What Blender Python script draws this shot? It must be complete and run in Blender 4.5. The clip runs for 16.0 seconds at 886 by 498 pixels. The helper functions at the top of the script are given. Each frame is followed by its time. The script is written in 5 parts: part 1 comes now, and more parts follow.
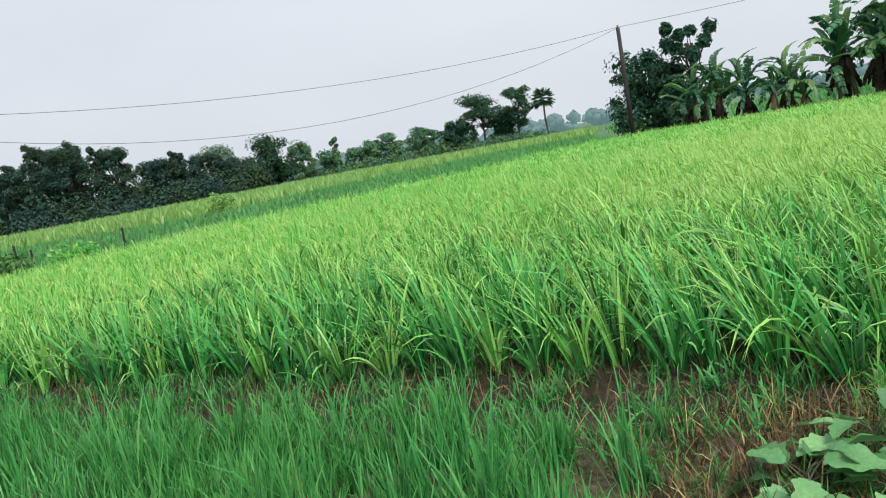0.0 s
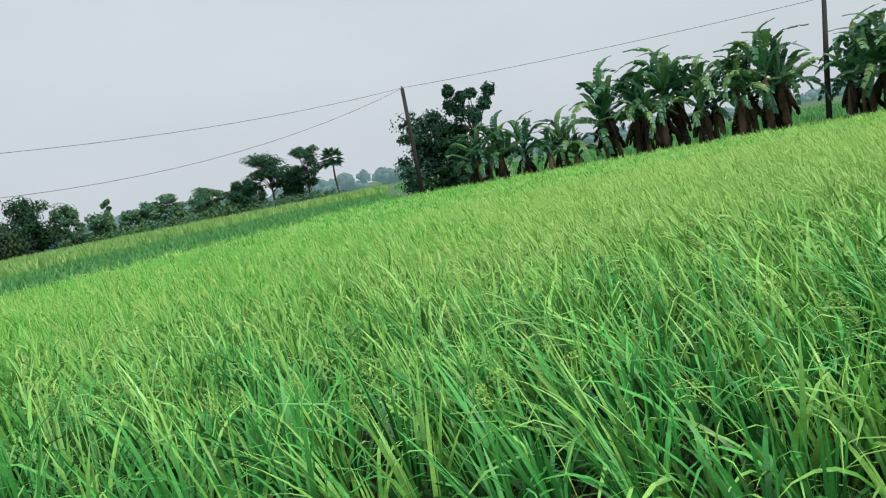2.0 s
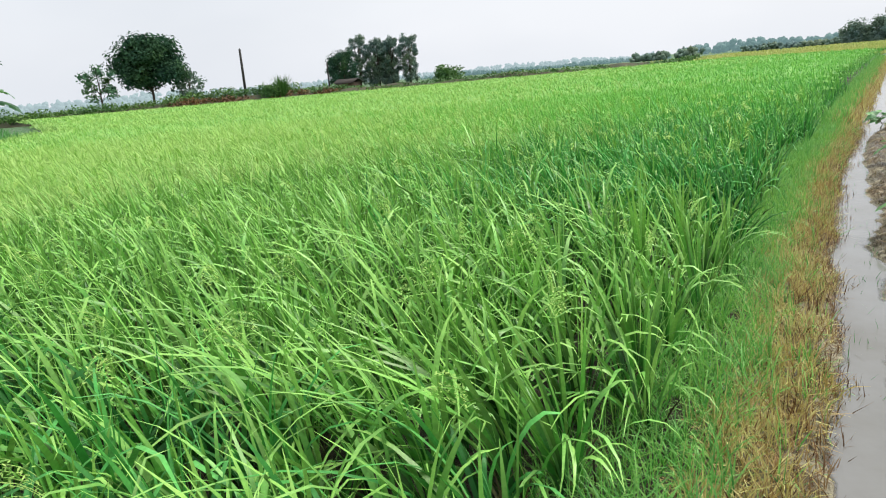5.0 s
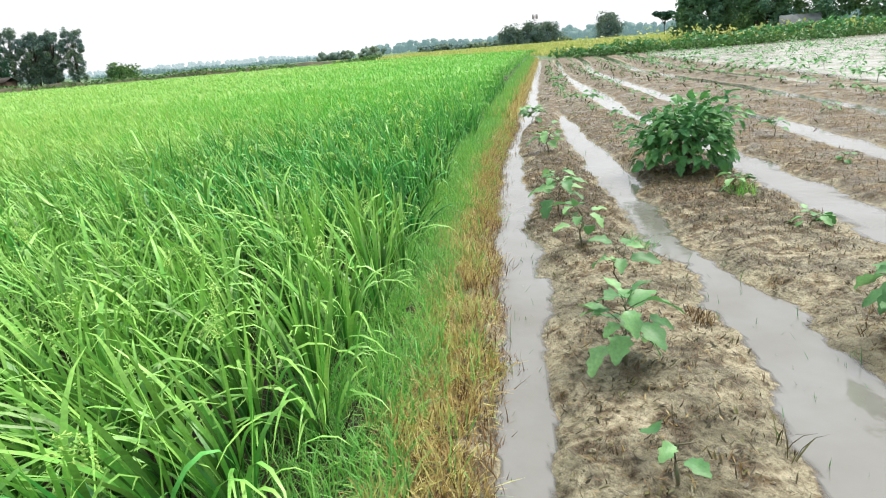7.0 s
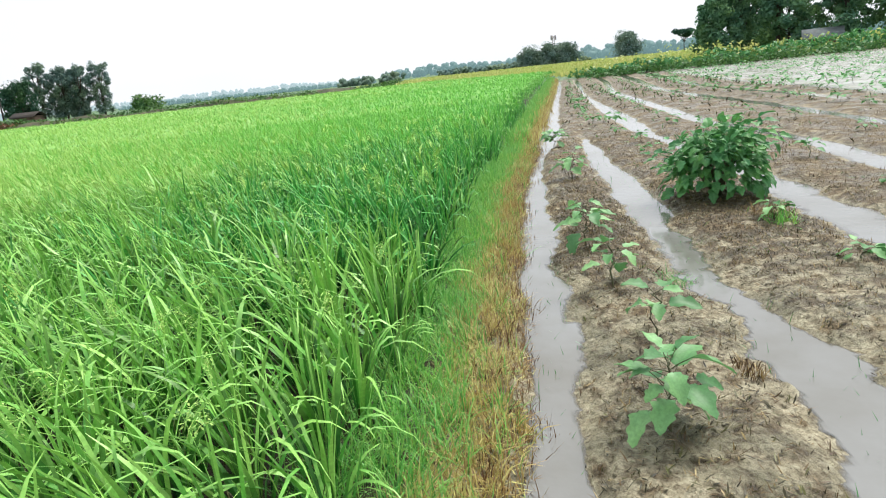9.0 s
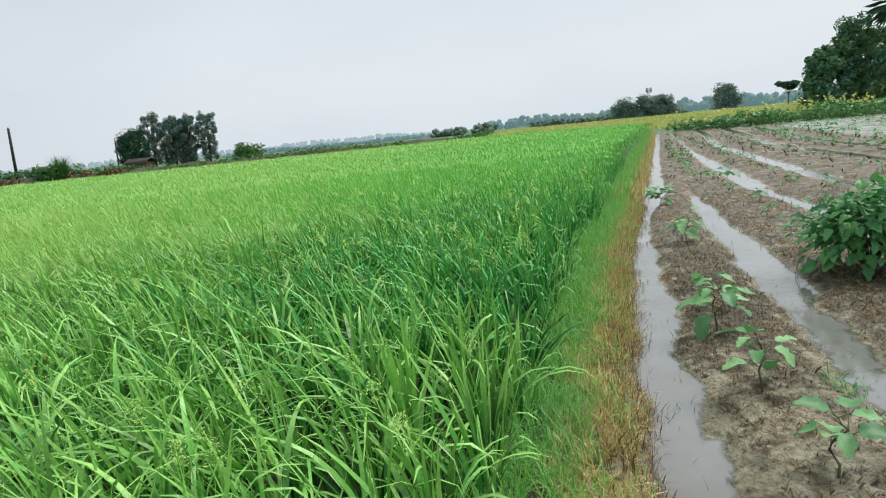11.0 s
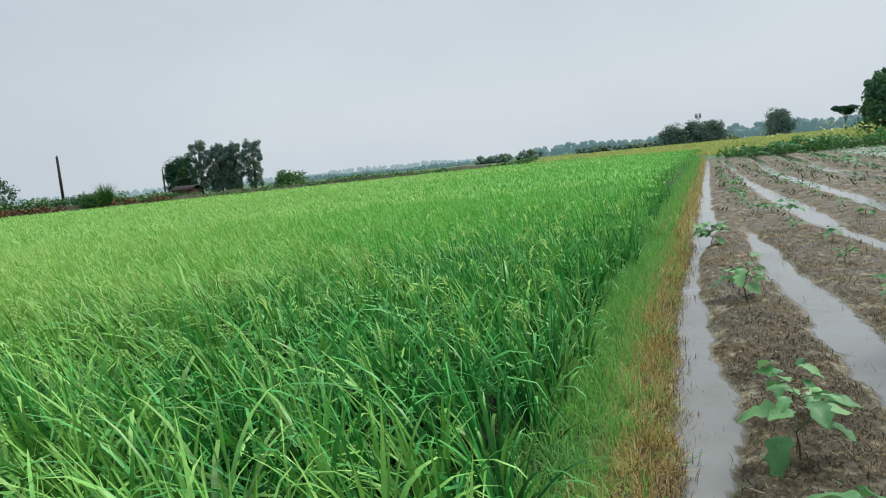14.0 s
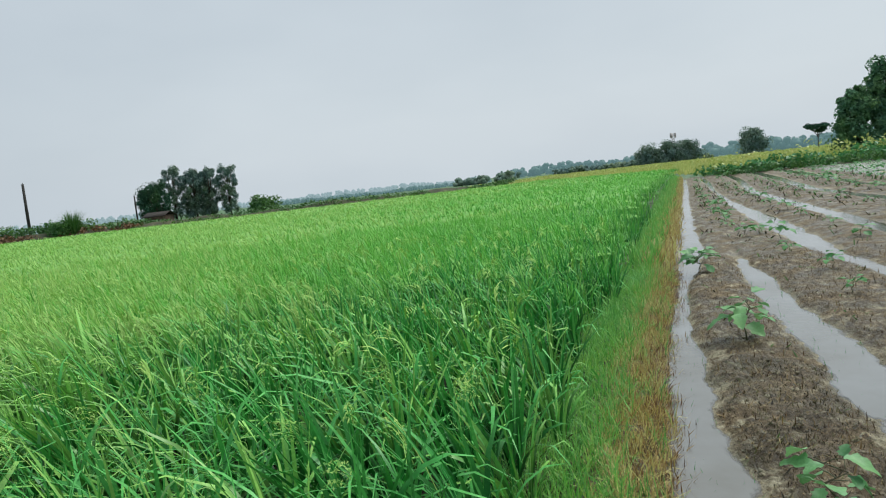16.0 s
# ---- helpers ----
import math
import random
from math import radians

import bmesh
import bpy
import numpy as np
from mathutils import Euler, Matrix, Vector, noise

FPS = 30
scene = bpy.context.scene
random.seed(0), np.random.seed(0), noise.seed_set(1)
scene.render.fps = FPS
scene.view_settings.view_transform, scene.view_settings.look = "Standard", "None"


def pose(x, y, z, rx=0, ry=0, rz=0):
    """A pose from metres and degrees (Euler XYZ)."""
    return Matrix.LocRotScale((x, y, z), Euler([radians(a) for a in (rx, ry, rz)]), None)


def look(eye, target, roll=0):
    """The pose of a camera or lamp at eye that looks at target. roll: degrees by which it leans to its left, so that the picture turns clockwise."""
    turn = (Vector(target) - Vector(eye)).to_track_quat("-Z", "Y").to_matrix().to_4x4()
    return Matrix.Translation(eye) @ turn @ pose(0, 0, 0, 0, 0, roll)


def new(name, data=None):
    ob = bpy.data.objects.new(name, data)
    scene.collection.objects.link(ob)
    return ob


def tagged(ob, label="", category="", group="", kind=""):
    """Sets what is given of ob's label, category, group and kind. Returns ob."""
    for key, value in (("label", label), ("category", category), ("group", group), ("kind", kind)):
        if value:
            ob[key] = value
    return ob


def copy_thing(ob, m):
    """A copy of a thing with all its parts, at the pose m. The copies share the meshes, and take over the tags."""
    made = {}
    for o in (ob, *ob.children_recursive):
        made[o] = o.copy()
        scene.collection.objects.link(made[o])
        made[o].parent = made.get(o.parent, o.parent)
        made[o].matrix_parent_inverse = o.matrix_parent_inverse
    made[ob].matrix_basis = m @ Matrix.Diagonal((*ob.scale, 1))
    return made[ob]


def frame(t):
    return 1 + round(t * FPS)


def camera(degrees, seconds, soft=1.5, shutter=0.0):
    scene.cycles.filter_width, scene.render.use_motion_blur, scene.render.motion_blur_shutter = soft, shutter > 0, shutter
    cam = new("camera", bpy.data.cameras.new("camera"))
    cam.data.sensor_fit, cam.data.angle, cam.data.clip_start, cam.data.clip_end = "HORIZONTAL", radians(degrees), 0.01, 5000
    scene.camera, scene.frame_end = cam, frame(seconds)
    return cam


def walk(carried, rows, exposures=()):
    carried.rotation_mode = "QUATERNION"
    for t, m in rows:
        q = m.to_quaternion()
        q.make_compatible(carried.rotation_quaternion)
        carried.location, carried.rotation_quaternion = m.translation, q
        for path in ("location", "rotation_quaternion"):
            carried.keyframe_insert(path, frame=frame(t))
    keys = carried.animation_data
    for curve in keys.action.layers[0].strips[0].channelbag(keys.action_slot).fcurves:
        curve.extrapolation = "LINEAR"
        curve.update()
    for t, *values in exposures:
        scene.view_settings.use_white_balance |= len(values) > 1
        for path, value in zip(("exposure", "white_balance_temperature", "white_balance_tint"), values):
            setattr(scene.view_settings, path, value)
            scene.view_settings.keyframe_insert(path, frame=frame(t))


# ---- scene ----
cam = camera(62.10, 16.0, soft=1.1)
PATH = [  # seconds, place in metres, turn in degrees
    (0.0, 0.204, 0.058, 1.592, 82.19, 10.30, 5.14),
    (0.5, 0.208, 0.435, 1.617, 81.28, 12.39, 4.19),
    (1.0, 0.260, 0.770, 1.607, 83.27, 13.14, 4.09),
    (1.5, 0.358, 1.167, 1.671, 87.03, 11.08, -2.01),
    (2.0, 0.395, 1.589, 1.624, 83.70, 10.86, -11.16),
    (2.5, 0.416, 1.866, 1.659, 82.69, 10.43, -17.09),
    (3.0, 0.537, 2.217, 1.603, 79.56, 13.45, -25.96),
    (3.5, 0.711, 2.577, 1.625, 77.97, 11.27, -40.56),
    (4.0, 0.833, 2.771, 1.573, 77.19, 6.65, -53.23),
    (4.5, 0.988, 3.025, 1.571, 77.35, 6.30, -69.44),
    (5.0, 1.136, 3.026, 1.569, 76.60, 4.80, -81.86),
    (5.2, 1.154, 3.008, 1.570, 76.54, 4.85, -85.88),
    (7.3, 1.334, 2.814, 1.560, 72.74, 4.11, -108.36),
    (7.5, 1.367, 2.797, 1.558, 71.62, 3.98, -110.00),
    (8.0, 1.462, 2.767, 1.581, 71.68, 4.28, -109.15),
    (8.5, 1.568, 2.730, 1.590, 73.24, 5.74, -105.83),
    (9.0, 1.634, 2.725, 1.614, 76.44, 5.88, -103.68),
    (9.5, 1.772, 2.770, 1.619, 78.49, 4.89, -99.87),
    (9.7, 1.871, 2.785, 1.629, 79.54, 4.26, -97.72),
    (11.8, 2.864, 2.519, 1.586, 81.30, 5.72, -96.16),
    (12.0, 2.959, 2.507, 1.563, 80.60, 5.47, -94.33),
    (12.5, 3.254, 2.386, 1.603, 81.76, 6.13, -91.04),
    (13.0, 3.543, 2.200, 1.591, 81.70, 7.23, -92.58),
    (13.5, 3.791, 2.056, 1.622, 84.21, 6.41, -93.49),
    (14.0, 4.067, 1.971, 1.594, 83.36, 5.56, -93.05),
    (14.5, 4.306, 1.888, 1.605, 83.85, 6.33, -90.93),
    (15.0, 4.582, 1.781, 1.587, 83.78, 8.48, -90.89),
    (15.5, 4.858, 1.682, 1.584, 84.98, 7.87, -94.32),
    (16.0, 5.137, 1.655, 1.586, 84.90, 6.33, -94.70),
]
EXPOSURES = [(0.0, 0.02, 6450, 9), (0.5, 0.12, 6500, 9), (1.0, 0.02, 6500, 9), (1.5, -0.26, 6350, 6), (2.0, -0.2, 6400, 7), (2.5, -0.04, 6450, 8), (3.2, 0.14, 6550, 9), (5.0, 0.22, 6650, 10), (7.5, 0.6, 6800, 9), (8.3, 0.56, 6750, 9), (9.0, 0.46, 6600, 9), (9.7, 0.14, 6450, 7), (12.0, -0.04, 6400, 6), (12.7, -0.14, 6350, 5), (13.5, -0.21, 6300, 5), (14.3, -0.2, 6300, 5), (16.0, -0.24, 6280, 4)]
walk(cam, [(t, pose(x, y, z, rx, ry, rz)) for t, x, y, z, rx, ry, rz in PATH], EXPOSURES)

# ---------------------------------------------------------------- sky and sun
world = bpy.data.worlds.new("overcast_sky")
scene.world = world
world.use_nodes = True
wn, wl = world.node_tree.nodes, world.node_tree.links
wn.clear()
w_out = wn.new("ShaderNodeOutputWorld")
w_sky = wn.new("ShaderNodeTexSky")
w_sky.sky_type, w_sky.sun_disc = "NISHITA", False
w_sky.sun_elevation, w_sky.sun_rotation = radians(55), radians(150)
w_sky.dust_density, w_sky.air_density = 4.0, 1.5
w_bg_sky = wn.new("ShaderNodeBackground")
w_bg_sky.inputs["Strength"].default_value = 0.07
w_bg_cloud = wn.new("ShaderNodeBackground")
w_noise = wn.new("ShaderNodeTexNoise")
w_noise.inputs["Scale"].default_value, w_noise.inputs["Detail"].default_value = 1.6, 4.0
w_ramp = wn.new("ShaderNodeValToRGB")
w_ramp.color_ramp.elements[0].position, w_ramp.color_ramp.elements[1].position = 0.3, 0.72
w_ramp.color_ramp.elements[0].color = (0.71, 0.76, 0.84, 1)
w_ramp.color_ramp.elements[1].color = (0.84, 0.88, 0.95, 1)
w_map = wn.new("ShaderNodeTexCoord")
w_stretch = wn.new("ShaderNodeMapping")
w_stretch.inputs["Scale"].default_value = (1, 1, 2.6)
w_mix = wn.new("ShaderNodeMixShader")
w_mix.inputs[0].default_value = 0.88
wl.new(w_map.outputs["Generated"], w_stretch.inputs["Vector"])
wl.new(w_stretch.outputs["Vector"], w_noise.inputs["Vector"])
wl.new(w_noise.outputs["Fac"], w_ramp.inputs["Fac"])
wl.new(w_ramp.outputs["Color"], w_bg_cloud.inputs["Color"])
wl.new(w_sky.outputs["Color"], w_bg_sky.inputs["Color"])
wl.new(w_bg_sky.outputs[0], w_mix.inputs[1])
wl.new(w_bg_cloud.outputs[0], w_mix.inputs[2])
wl.new(w_mix.outputs[0], w_out.inputs["Surface"])
sun_data = bpy.data.lights.new("sun", "SUN")
sun_data.energy, sun_data.angle, sun_data.color = 3.4, radians(28), (1.0, 0.97, 0.92)
sun = new("sun", sun_data)
sun.matrix_world = look((0, 0, 60), (-14, 24, 20))

# ---------------------------------------------------------------- field axes
AX = radians(-19.63)          # direction of the furrows
UX, UY = math.cos(AX), math.sin(AX)


def xy(u, v):
    """Along and across the furrows to world x, y."""
    return u * UX - v * UY, u * UY + v * UX


def uv_of(x, y):
    return x * UX + y * UY, -x * UY + y * UX


def curve_of(u):
    """The slow bend of the furrows and of the field's edge."""
    u = np.asarray(u, float)
    return -0.055 * (np.clip(u - 7, 0, 4) ** 2 / 8 + np.clip(u - 11, 0, None))


# each furrow: metres along, its two shores across, and how deep it is cut (below 0.6 it silts up and dries)
FURROW_1 = [(0.2, 3.24, 3.0, 0.0), (1.6, 3.24, 3.0, 1), (3.6, 3.23, 3.0, 1), (4.3, 3.22, 2.92, 0.86), (5.6, 3.24, 2.9, 0.86), (6.6, 3.25, 3.0, 1), (8, 3.29, 2.93, 1), (9.7, 3.3, 3.0, 1), (12.4, 3.29, 3.1, 0.95),
            (13.6, 3.26, 3.1, 0.9), (17, 3.18, 2.84, 1), (20, 3.25, 2.9, 1), (27, 3.32, 2.97, 1), (62, 3.3, 2.95, 1)]
FURROW_2 = [(-6, 2.02, 1.5, 1), (2.6, 2.02, 1.48, 1), (3.3, 1.99, 1.53, 1), (4.1, 1.92, 1.53, 1), (5.1, 1.95, 1.64, 0.95), (5.7, 2.12, 1.73, 0.74), (7.0, 2.13, 1.76, 0.71), (7.6, 2.08, 1.82, 0.9), (8.3, 2.12, 1.74, 1),
            (10.5, 2.2, 1.83, 1), (12.4, 2.34, 2.05, 1), (14.5, 2.38, 2.14, 1), (15.3, 2.42, 2.22, 0.9), (17, 2.44, 2.3, 0.2), (20, 2.4, 2.2, 0), (62, 2.4, 2.2, 0)]
FURROW_3 = [(-6, 0.4, -0.1, 1), (5.4, 0.38, -0.02, 1), (7.2, 0.46, 0.1, 1), (8.2, 0.54, 0.13, 1), (10, 0.54, 0.22, 1), (14, 0.95, 0.68, 1), (16, 1.24, 0.95, 1), (20, 1.5, 0.98, 1), (27, 1.8, 1.45, 1), (30, 1.85, 1.6, 0.75), (38, 1.98, 1.8, 0.8), (48, 2.03, 1.7, 1), (62, 2.05, 1.8, 1)]
FURROW_4 = [(-6, -1.3, -1.75, 1), (8.3, -1.2, -1.6, 1), (10, -0.98, -1.35, 1), (12.5, -0.92, -1.3, 1), (15, -0.65, -1.0, 1), (18, -0.02, -0.4, 1), (21, 0.08, -0.28, 1), (26.5, 0.38, 0.0, 1), (35, 0.8, 0.46, 1), (48, 0.42, 0.02, 1), (62, 0.4, 0.0, 1)]
FURROW_5 = [(-6, -3.1, -3.5, 1), (10, -2.9, -3.3, 1), (16.6, -2.48, -2.88, 1), (20.6, -2.2, -2.6, 1), (27, -1.5, -1.95, 1), (33, -1.0, -1.4, 1), (47, -1.2, -1.7, 1), (62, -1.2, -1.8, 1)]
FURROWS = [FURROW_1, FURROW_2, FURROW_3, FURROW_4, FURROW_5] + [[(a, b - 1.65 * k, c - 1.65 * k, d) for a, b, c, d in FURROW_5] for k in range(1, 25)]


def furrow_at(k, u):
    """Centre, half width and depth of a furrow at u."""
    a, b, c, d = [np.array(col, float) for col in zip(*FURROWS[k])]
    return np.interp(u, a, (b + c) / 2), np.interp(u, a, (b - c) / 2), np.interp(u, a, d)


rng = np.random.default_rng(7)


def smooth(a, b, x):
    t = np.clip((np.asarray(x, float) - a) / (b - a), 0, 1)
    return t * t * (3 - 2 * t)


def waves(x, y, seed, size):
    """A cheap smooth random field, about -1 to 1."""
    r = np.random.default_rng(seed)
    total = np.zeros(np.broadcast(x, y).shape)
    for k in range(12):
        a, f, p = r.uniform(0, 6.283), r.uniform(0.6, 2.2) / size, r.uniform(0, 6.283)
        total += np.sin((np.cos(a) * x + np.sin(a) * y) * f * 6.283 + p)
    return total / 4.5


def ground_height(u, v):
    """Ridges, wet furrows and the raised grassy bund of the vegetable plot."""
    w = v - curve_of(u)
    plot = smooth(-46, -44, w) * (1 - smooth(3.2, 3.5, w)) * (1 - smooth(58, 60, u)) * smooth(-6, -4, u)
    h = 0.026 + 0.014 * waves(u, v, 3, 1.3) + 0.006 * waves(u, v, 4, 0.42) + 0.0045 * waves(u, v, 6, 0.15)
    for k in range(len(FURROWS)):
        c, half, deep = furrow_at(k, u)
        wide = half * (1.3 - 0.3 * smooth(9, 15, u) if k > 1 else 1.08) / 0.72 * (1 + 0.12 * waves(u, v * 0 + k, 20 + k, 1.6) + 0.07 * waves(u, v * 0 + k, 80 + k, 0.5))
        wander = 0.02 * waves(u, v * 0 + k, 50 + k, 1.1)
        h = h - 0.105 * deep * np.exp(-np.abs((w - c - wander) / wide) ** 2.4)
    h = h - 0.085 * (1 - smooth(-5.6, -4.3, w)) * smooth(11, 17, u)
    bund = 0.05 + 0.02 * waves(u, v, 5, 0.4)
    return h * plot + bund * (1 - plot) * smooth(-60, -50, w)


# ---------------------------------------------------------------- mesh helpers
def link_mesh(name, verts, faces, material, parent=None, along=None, flat=False):
    """Numpy arrays of verts (n, 3) and quads or triangles (m, k) to one mesh object."""
    verts, faces = np.asarray(verts, np.float32).reshape(-1, 3), np.asarray(faces, np.int32)
    k, m = faces.shape[1], len(faces)
    me = bpy.data.meshes.new(name)
    me.vertices.add(len(verts))
    me.vertices.foreach_set("co", verts.ravel())
    me.loops.add(m * k)
    me.loops.foreach_set("vertex_index", faces.ravel())
    me.polygons.add(m)
    me.polygons.foreach_set("loop_start", np.arange(0, m * k, k, dtype=np.int32))
    me.polygons.foreach_set("use_smooth", np.full(m, not flat, dtype=bool))
    if along is not None:
        at = me.attributes.new("along", "FLOAT", "POINT")
        at.data.foreach_set("value", np.asarray(along, np.float32).ravel())
    me.update(calc_edges=True)
    me.materials.append(material)
    ob = new(name, me)
    if parent is not None:
        ob.parent = parent
    return ob


def part(name, bm, material, parent, label=""):
    me = bpy.data.meshes.new(name)
    bm.to_mesh(me)
    bm.free()
    me.materials.append(material)
    for p in me.polygons:
        p.use_smooth = True
    ob = new(name, me)
    ob.parent = parent
    if label:
        ob["label"] = label
    return ob


def strips(centres, halves):
    """Ribbons: centres (n, s + 1, 3) and half widths as vectors. Returns verts, quads, along."""
    n, s = centres.shape[0], centres.shape[1] - 1
    verts = np.stack([centres - halves, centres + halves], axis=2)
    row = np.arange(s)[None, :] * 2 + np.arange(n)[:, None] * (s + 1) * 2
    quads = np.stack([row, row + 1, row + 3, row + 2], axis=-1).reshape(-1, 4)
    along = np.broadcast_to((np.arange(s + 1) / s)[None, :, None], (n, s + 1, 2))
    return verts.reshape(-1, 3), quads, along.reshape(-1)


def blades(x, y, z, length, heading, tilt, bend, width, segs, lean=(0, 0), profile=None, curl=1.4):
    """Grass blades that start at x, y, z, tilted towards heading and bending on."""
    n = len(x)
    s = np.linspace(0, 1, segs + 1)
    th = tilt[:, None] + bend[:, None] * s[None, :] ** curl
    step = (length / segs)[:, None]
    mid = (th[:, 1:] + th[:, :-1]) / 2
    out = np.concatenate([np.zeros((n, 1)), np.cumsum(np.sin(mid) * step, 1)], 1)
    up = np.concatenate([np.zeros((n, 1)), np.cumsum(np.cos(mid) * step, 1)], 1)
    push = (s ** 1.6)[None, :] * length[:, None]
    c = np.stack([x[:, None] + out * np.cos(heading)[:, None] + push * lean[0],
                  y[:, None] + out * np.sin(heading)[:, None] + push * lean[1],
                  np.maximum(z[:, None] + up, np.minimum(z, 0.01)[:, None])], -1)
    prof = np.interp(s, [0, 0.3, 0.7, 1], profile or [0.55, 1, 0.8, 0.06])
    turn = heading + rng.uniform(-0.9, 0.9, n)
    h = (width / 2)[:, None, None] * prof[None, :, None] * np.stack([-np.sin(turn), np.cos(turn), rng.uniform(-0.3, 0.3, n)], -1)[:, None, :]
    return strips(c, h)


def joined(pieces):
    vs, fs, al, off = [], [], [], 0
    for v, f, a in pieces:
        vs.append(v), fs.append(f + off), al.append(a)
        off += len(v)
    return np.concatenate(vs), np.concatenate(fs), np.concatenate(al)


def inside(px, py, poly):
    """Which points lie in a polygon."""
    got = np.zeros(len(px), bool)
    for (x0, y0), (x1, y1) in zip(poly, poly[1:] + poly[:1]):
        if y0 == y1:
            continue
        cross = (y0 > py) != (y1 > py)
        got ^= cross & (px < (x1 - x0) * (py - y0) / (y1 - y0) + x0)
    return got


def tube(bm, points, radii, sides=6):
    """A tapered tube through points, closed at the end."""
    rings, pts = [], [Vector(p) for p in points]
    for i, p in enumerate(pts):
        d = (pts[min(i + 1, len(pts) - 1)] - pts[max(i - 1, 0)]).normalized()
        a = d.orthogonal().normalized()
        b = d.cross(a)
        rings.append([bm.verts.new(p + radii[i] * (math.cos(q) * a + math.sin(q) * b)) for q in [6.2832 * k / sides for k in range(sides)]])
    for r0, r1 in zip(rings, rings[1:]):
        best = min(range(sides), key=lambda o: (r1[o].co - r0[0].co).length)
        for k in range(sides):
            bm.faces.new((r0[k], r0[(k + 1) % sides], r1[(k + 1 + best) % sides], r1[(k + best) % sides]))
    bm.faces.new(list(reversed(rings[0])))
    bm.faces.new(rings[-1])


def box(bm, centre, size, turn=0.0):
    got = bmesh.ops.create_cube(bm, size=1.0)["verts"]
    m = Matrix.Translation(centre) @ Matrix.Rotation(turn, 4, "Z") @ Matrix.Diagonal((*size, 1))
    bmesh.ops.transform(bm, matrix=m, verts=got)
    return got


# ---------------------------------------------------------------- materials
def nodes_of(name):
    m = bpy.data.materials.new(name)
    m.use_nodes = True
    n, l = m.node_tree.nodes, m.node_tree.links
    return m, n, l, n["Principled BSDF"]


def ramp(n, l, source, stops):
    r = n.new("ShaderNodeValToRGB")
    el = r.color_ramp.elements
    while len(el) < len(stops):
        el.new(0.5)
    for e, (p, c) in zip(el, stops):
        e.position, e.color = p, (*c, 1)
    l.new(source, r.inputs["Fac"])
    return r.outputs["Color"]


def noise_of(n, l, scale, detail=4.0, vector=None, rough=0.55):
    t = n.new("ShaderNodeTexNoise")
    t.inputs["Scale"].default_value, t.inputs["Detail"].default_value, t.inputs["Roughness"].default_value = scale, detail, rough
    if vector is None:
        vector = n.new("ShaderNodeTexCoord").outputs["Object"]
    l.new(vector, t.inputs["Vector"])
    return t.outputs["Fac"]


def mix_colour(n, l, fac, a, b, mode="MIX"):
    x = n.new("ShaderNodeMix")
    x.data_type, x.blend_type = "RGBA", mode
    for s, v in ((x.inputs["Factor"], fac), (x.inputs[6], a), (x.inputs[7], b)):
        if hasattr(v, "links") or hasattr(v, "is_linked"):
            l.new(v, s)
        else:
            s.default_value = v if not isinstance(v, tuple) else (*v, 1)
    return x.outputs[2]


def leaf_material(name, stops, tip=None, rough=0.5, through_light=0.35, patch=0.35, patch_colour=(1.25, 1.05, 0.6), thing_random=False, gloss=0.4):
    """Foliage: colour by leaf, yellower patches over the field, light that comes through."""
    m, n, l, b = nodes_of(name)
    if thing_random:
        pick = n.new("ShaderNodeObjectInfo").outputs["Random"]
    else:
        pick = n.new("ShaderNodeNewGeometry").outputs["Random Per Island"]
    colour = ramp(n, l, pick, stops)
    big = noise_of(n, l, patch, 3.0)
    spread = n.new("ShaderNodeMapRange")
    spread.inputs["From Min"].default_value, spread.inputs["From Max"].default_value = 0.35, 0.65
    l.new(big, spread.inputs["Value"])
    tinted = mix_colour(n, l, 1.0, colour, patch_colour, "MULTIPLY")
    colour = mix_colour(n, l, spread.outputs["Result"], colour, tinted)
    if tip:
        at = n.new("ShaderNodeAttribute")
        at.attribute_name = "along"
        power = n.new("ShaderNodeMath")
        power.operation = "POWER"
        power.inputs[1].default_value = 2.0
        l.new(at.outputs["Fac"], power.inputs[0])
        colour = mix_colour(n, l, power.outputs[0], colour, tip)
    fine = noise_of(n, l, 60.0, 2.0)
    speck = ramp(n, l, fine, [(0.3, (0.82, 0.82, 0.8)), (0.7, (1.12, 1.1, 1.08))])
    colour = mix_colour(n, l, 1.0, colour, speck, "MULTIPLY")
    l.new(colour, b.inputs["Base Color"])
    b.inputs["Roughness"].default_value = rough
    b.inputs["Specular IOR Level"].default_value = gloss
    t = n.new("ShaderNodeBsdfTranslucent")
    l.new(colour, t.inputs["Color"])
    x = n.new("ShaderNodeMixShader")
    x.inputs[0].default_value = through_light
    l.new(b.outputs[0], x.inputs[1])
    l.new(t.outputs[0], x.inputs[2])
    l.new(x.outputs[0], n["Material Output"].inputs["Surface"])
    return m


def plain_material(name, stops, scale, rough=0.8, bump=0.3, bump_scale=None, metal=0.0, stretch=None):
    m, n, l, b = nodes_of(name)
    vec = n.new("ShaderNodeTexCoord").outputs["Object"]
    if stretch:
        mp = n.new("ShaderNodeMapping")
        mp.inputs["Scale"].default_value = stretch
        l.new(vec, mp.inputs["Vector"])
        vec = mp.outputs["Vector"]
    l.new(ramp(n, l, noise_of(n, l, scale, 6.0, vec), stops), b.inputs["Base Color"])
    b.inputs["Roughness"].default_value, b.inputs["Metallic"].default_value = rough, metal
    bp = n.new("ShaderNodeBump")
    bp.inputs["Strength"].default_value, bp.inputs["Distance"].default_value = bump, 0.02
    l.new(noise_of(n, l, bump_scale or scale * 4, 5.0, vec), bp.inputs["Height"])
    l.new(bp.outputs["Normal"], b.inputs["Normal"])
    return m


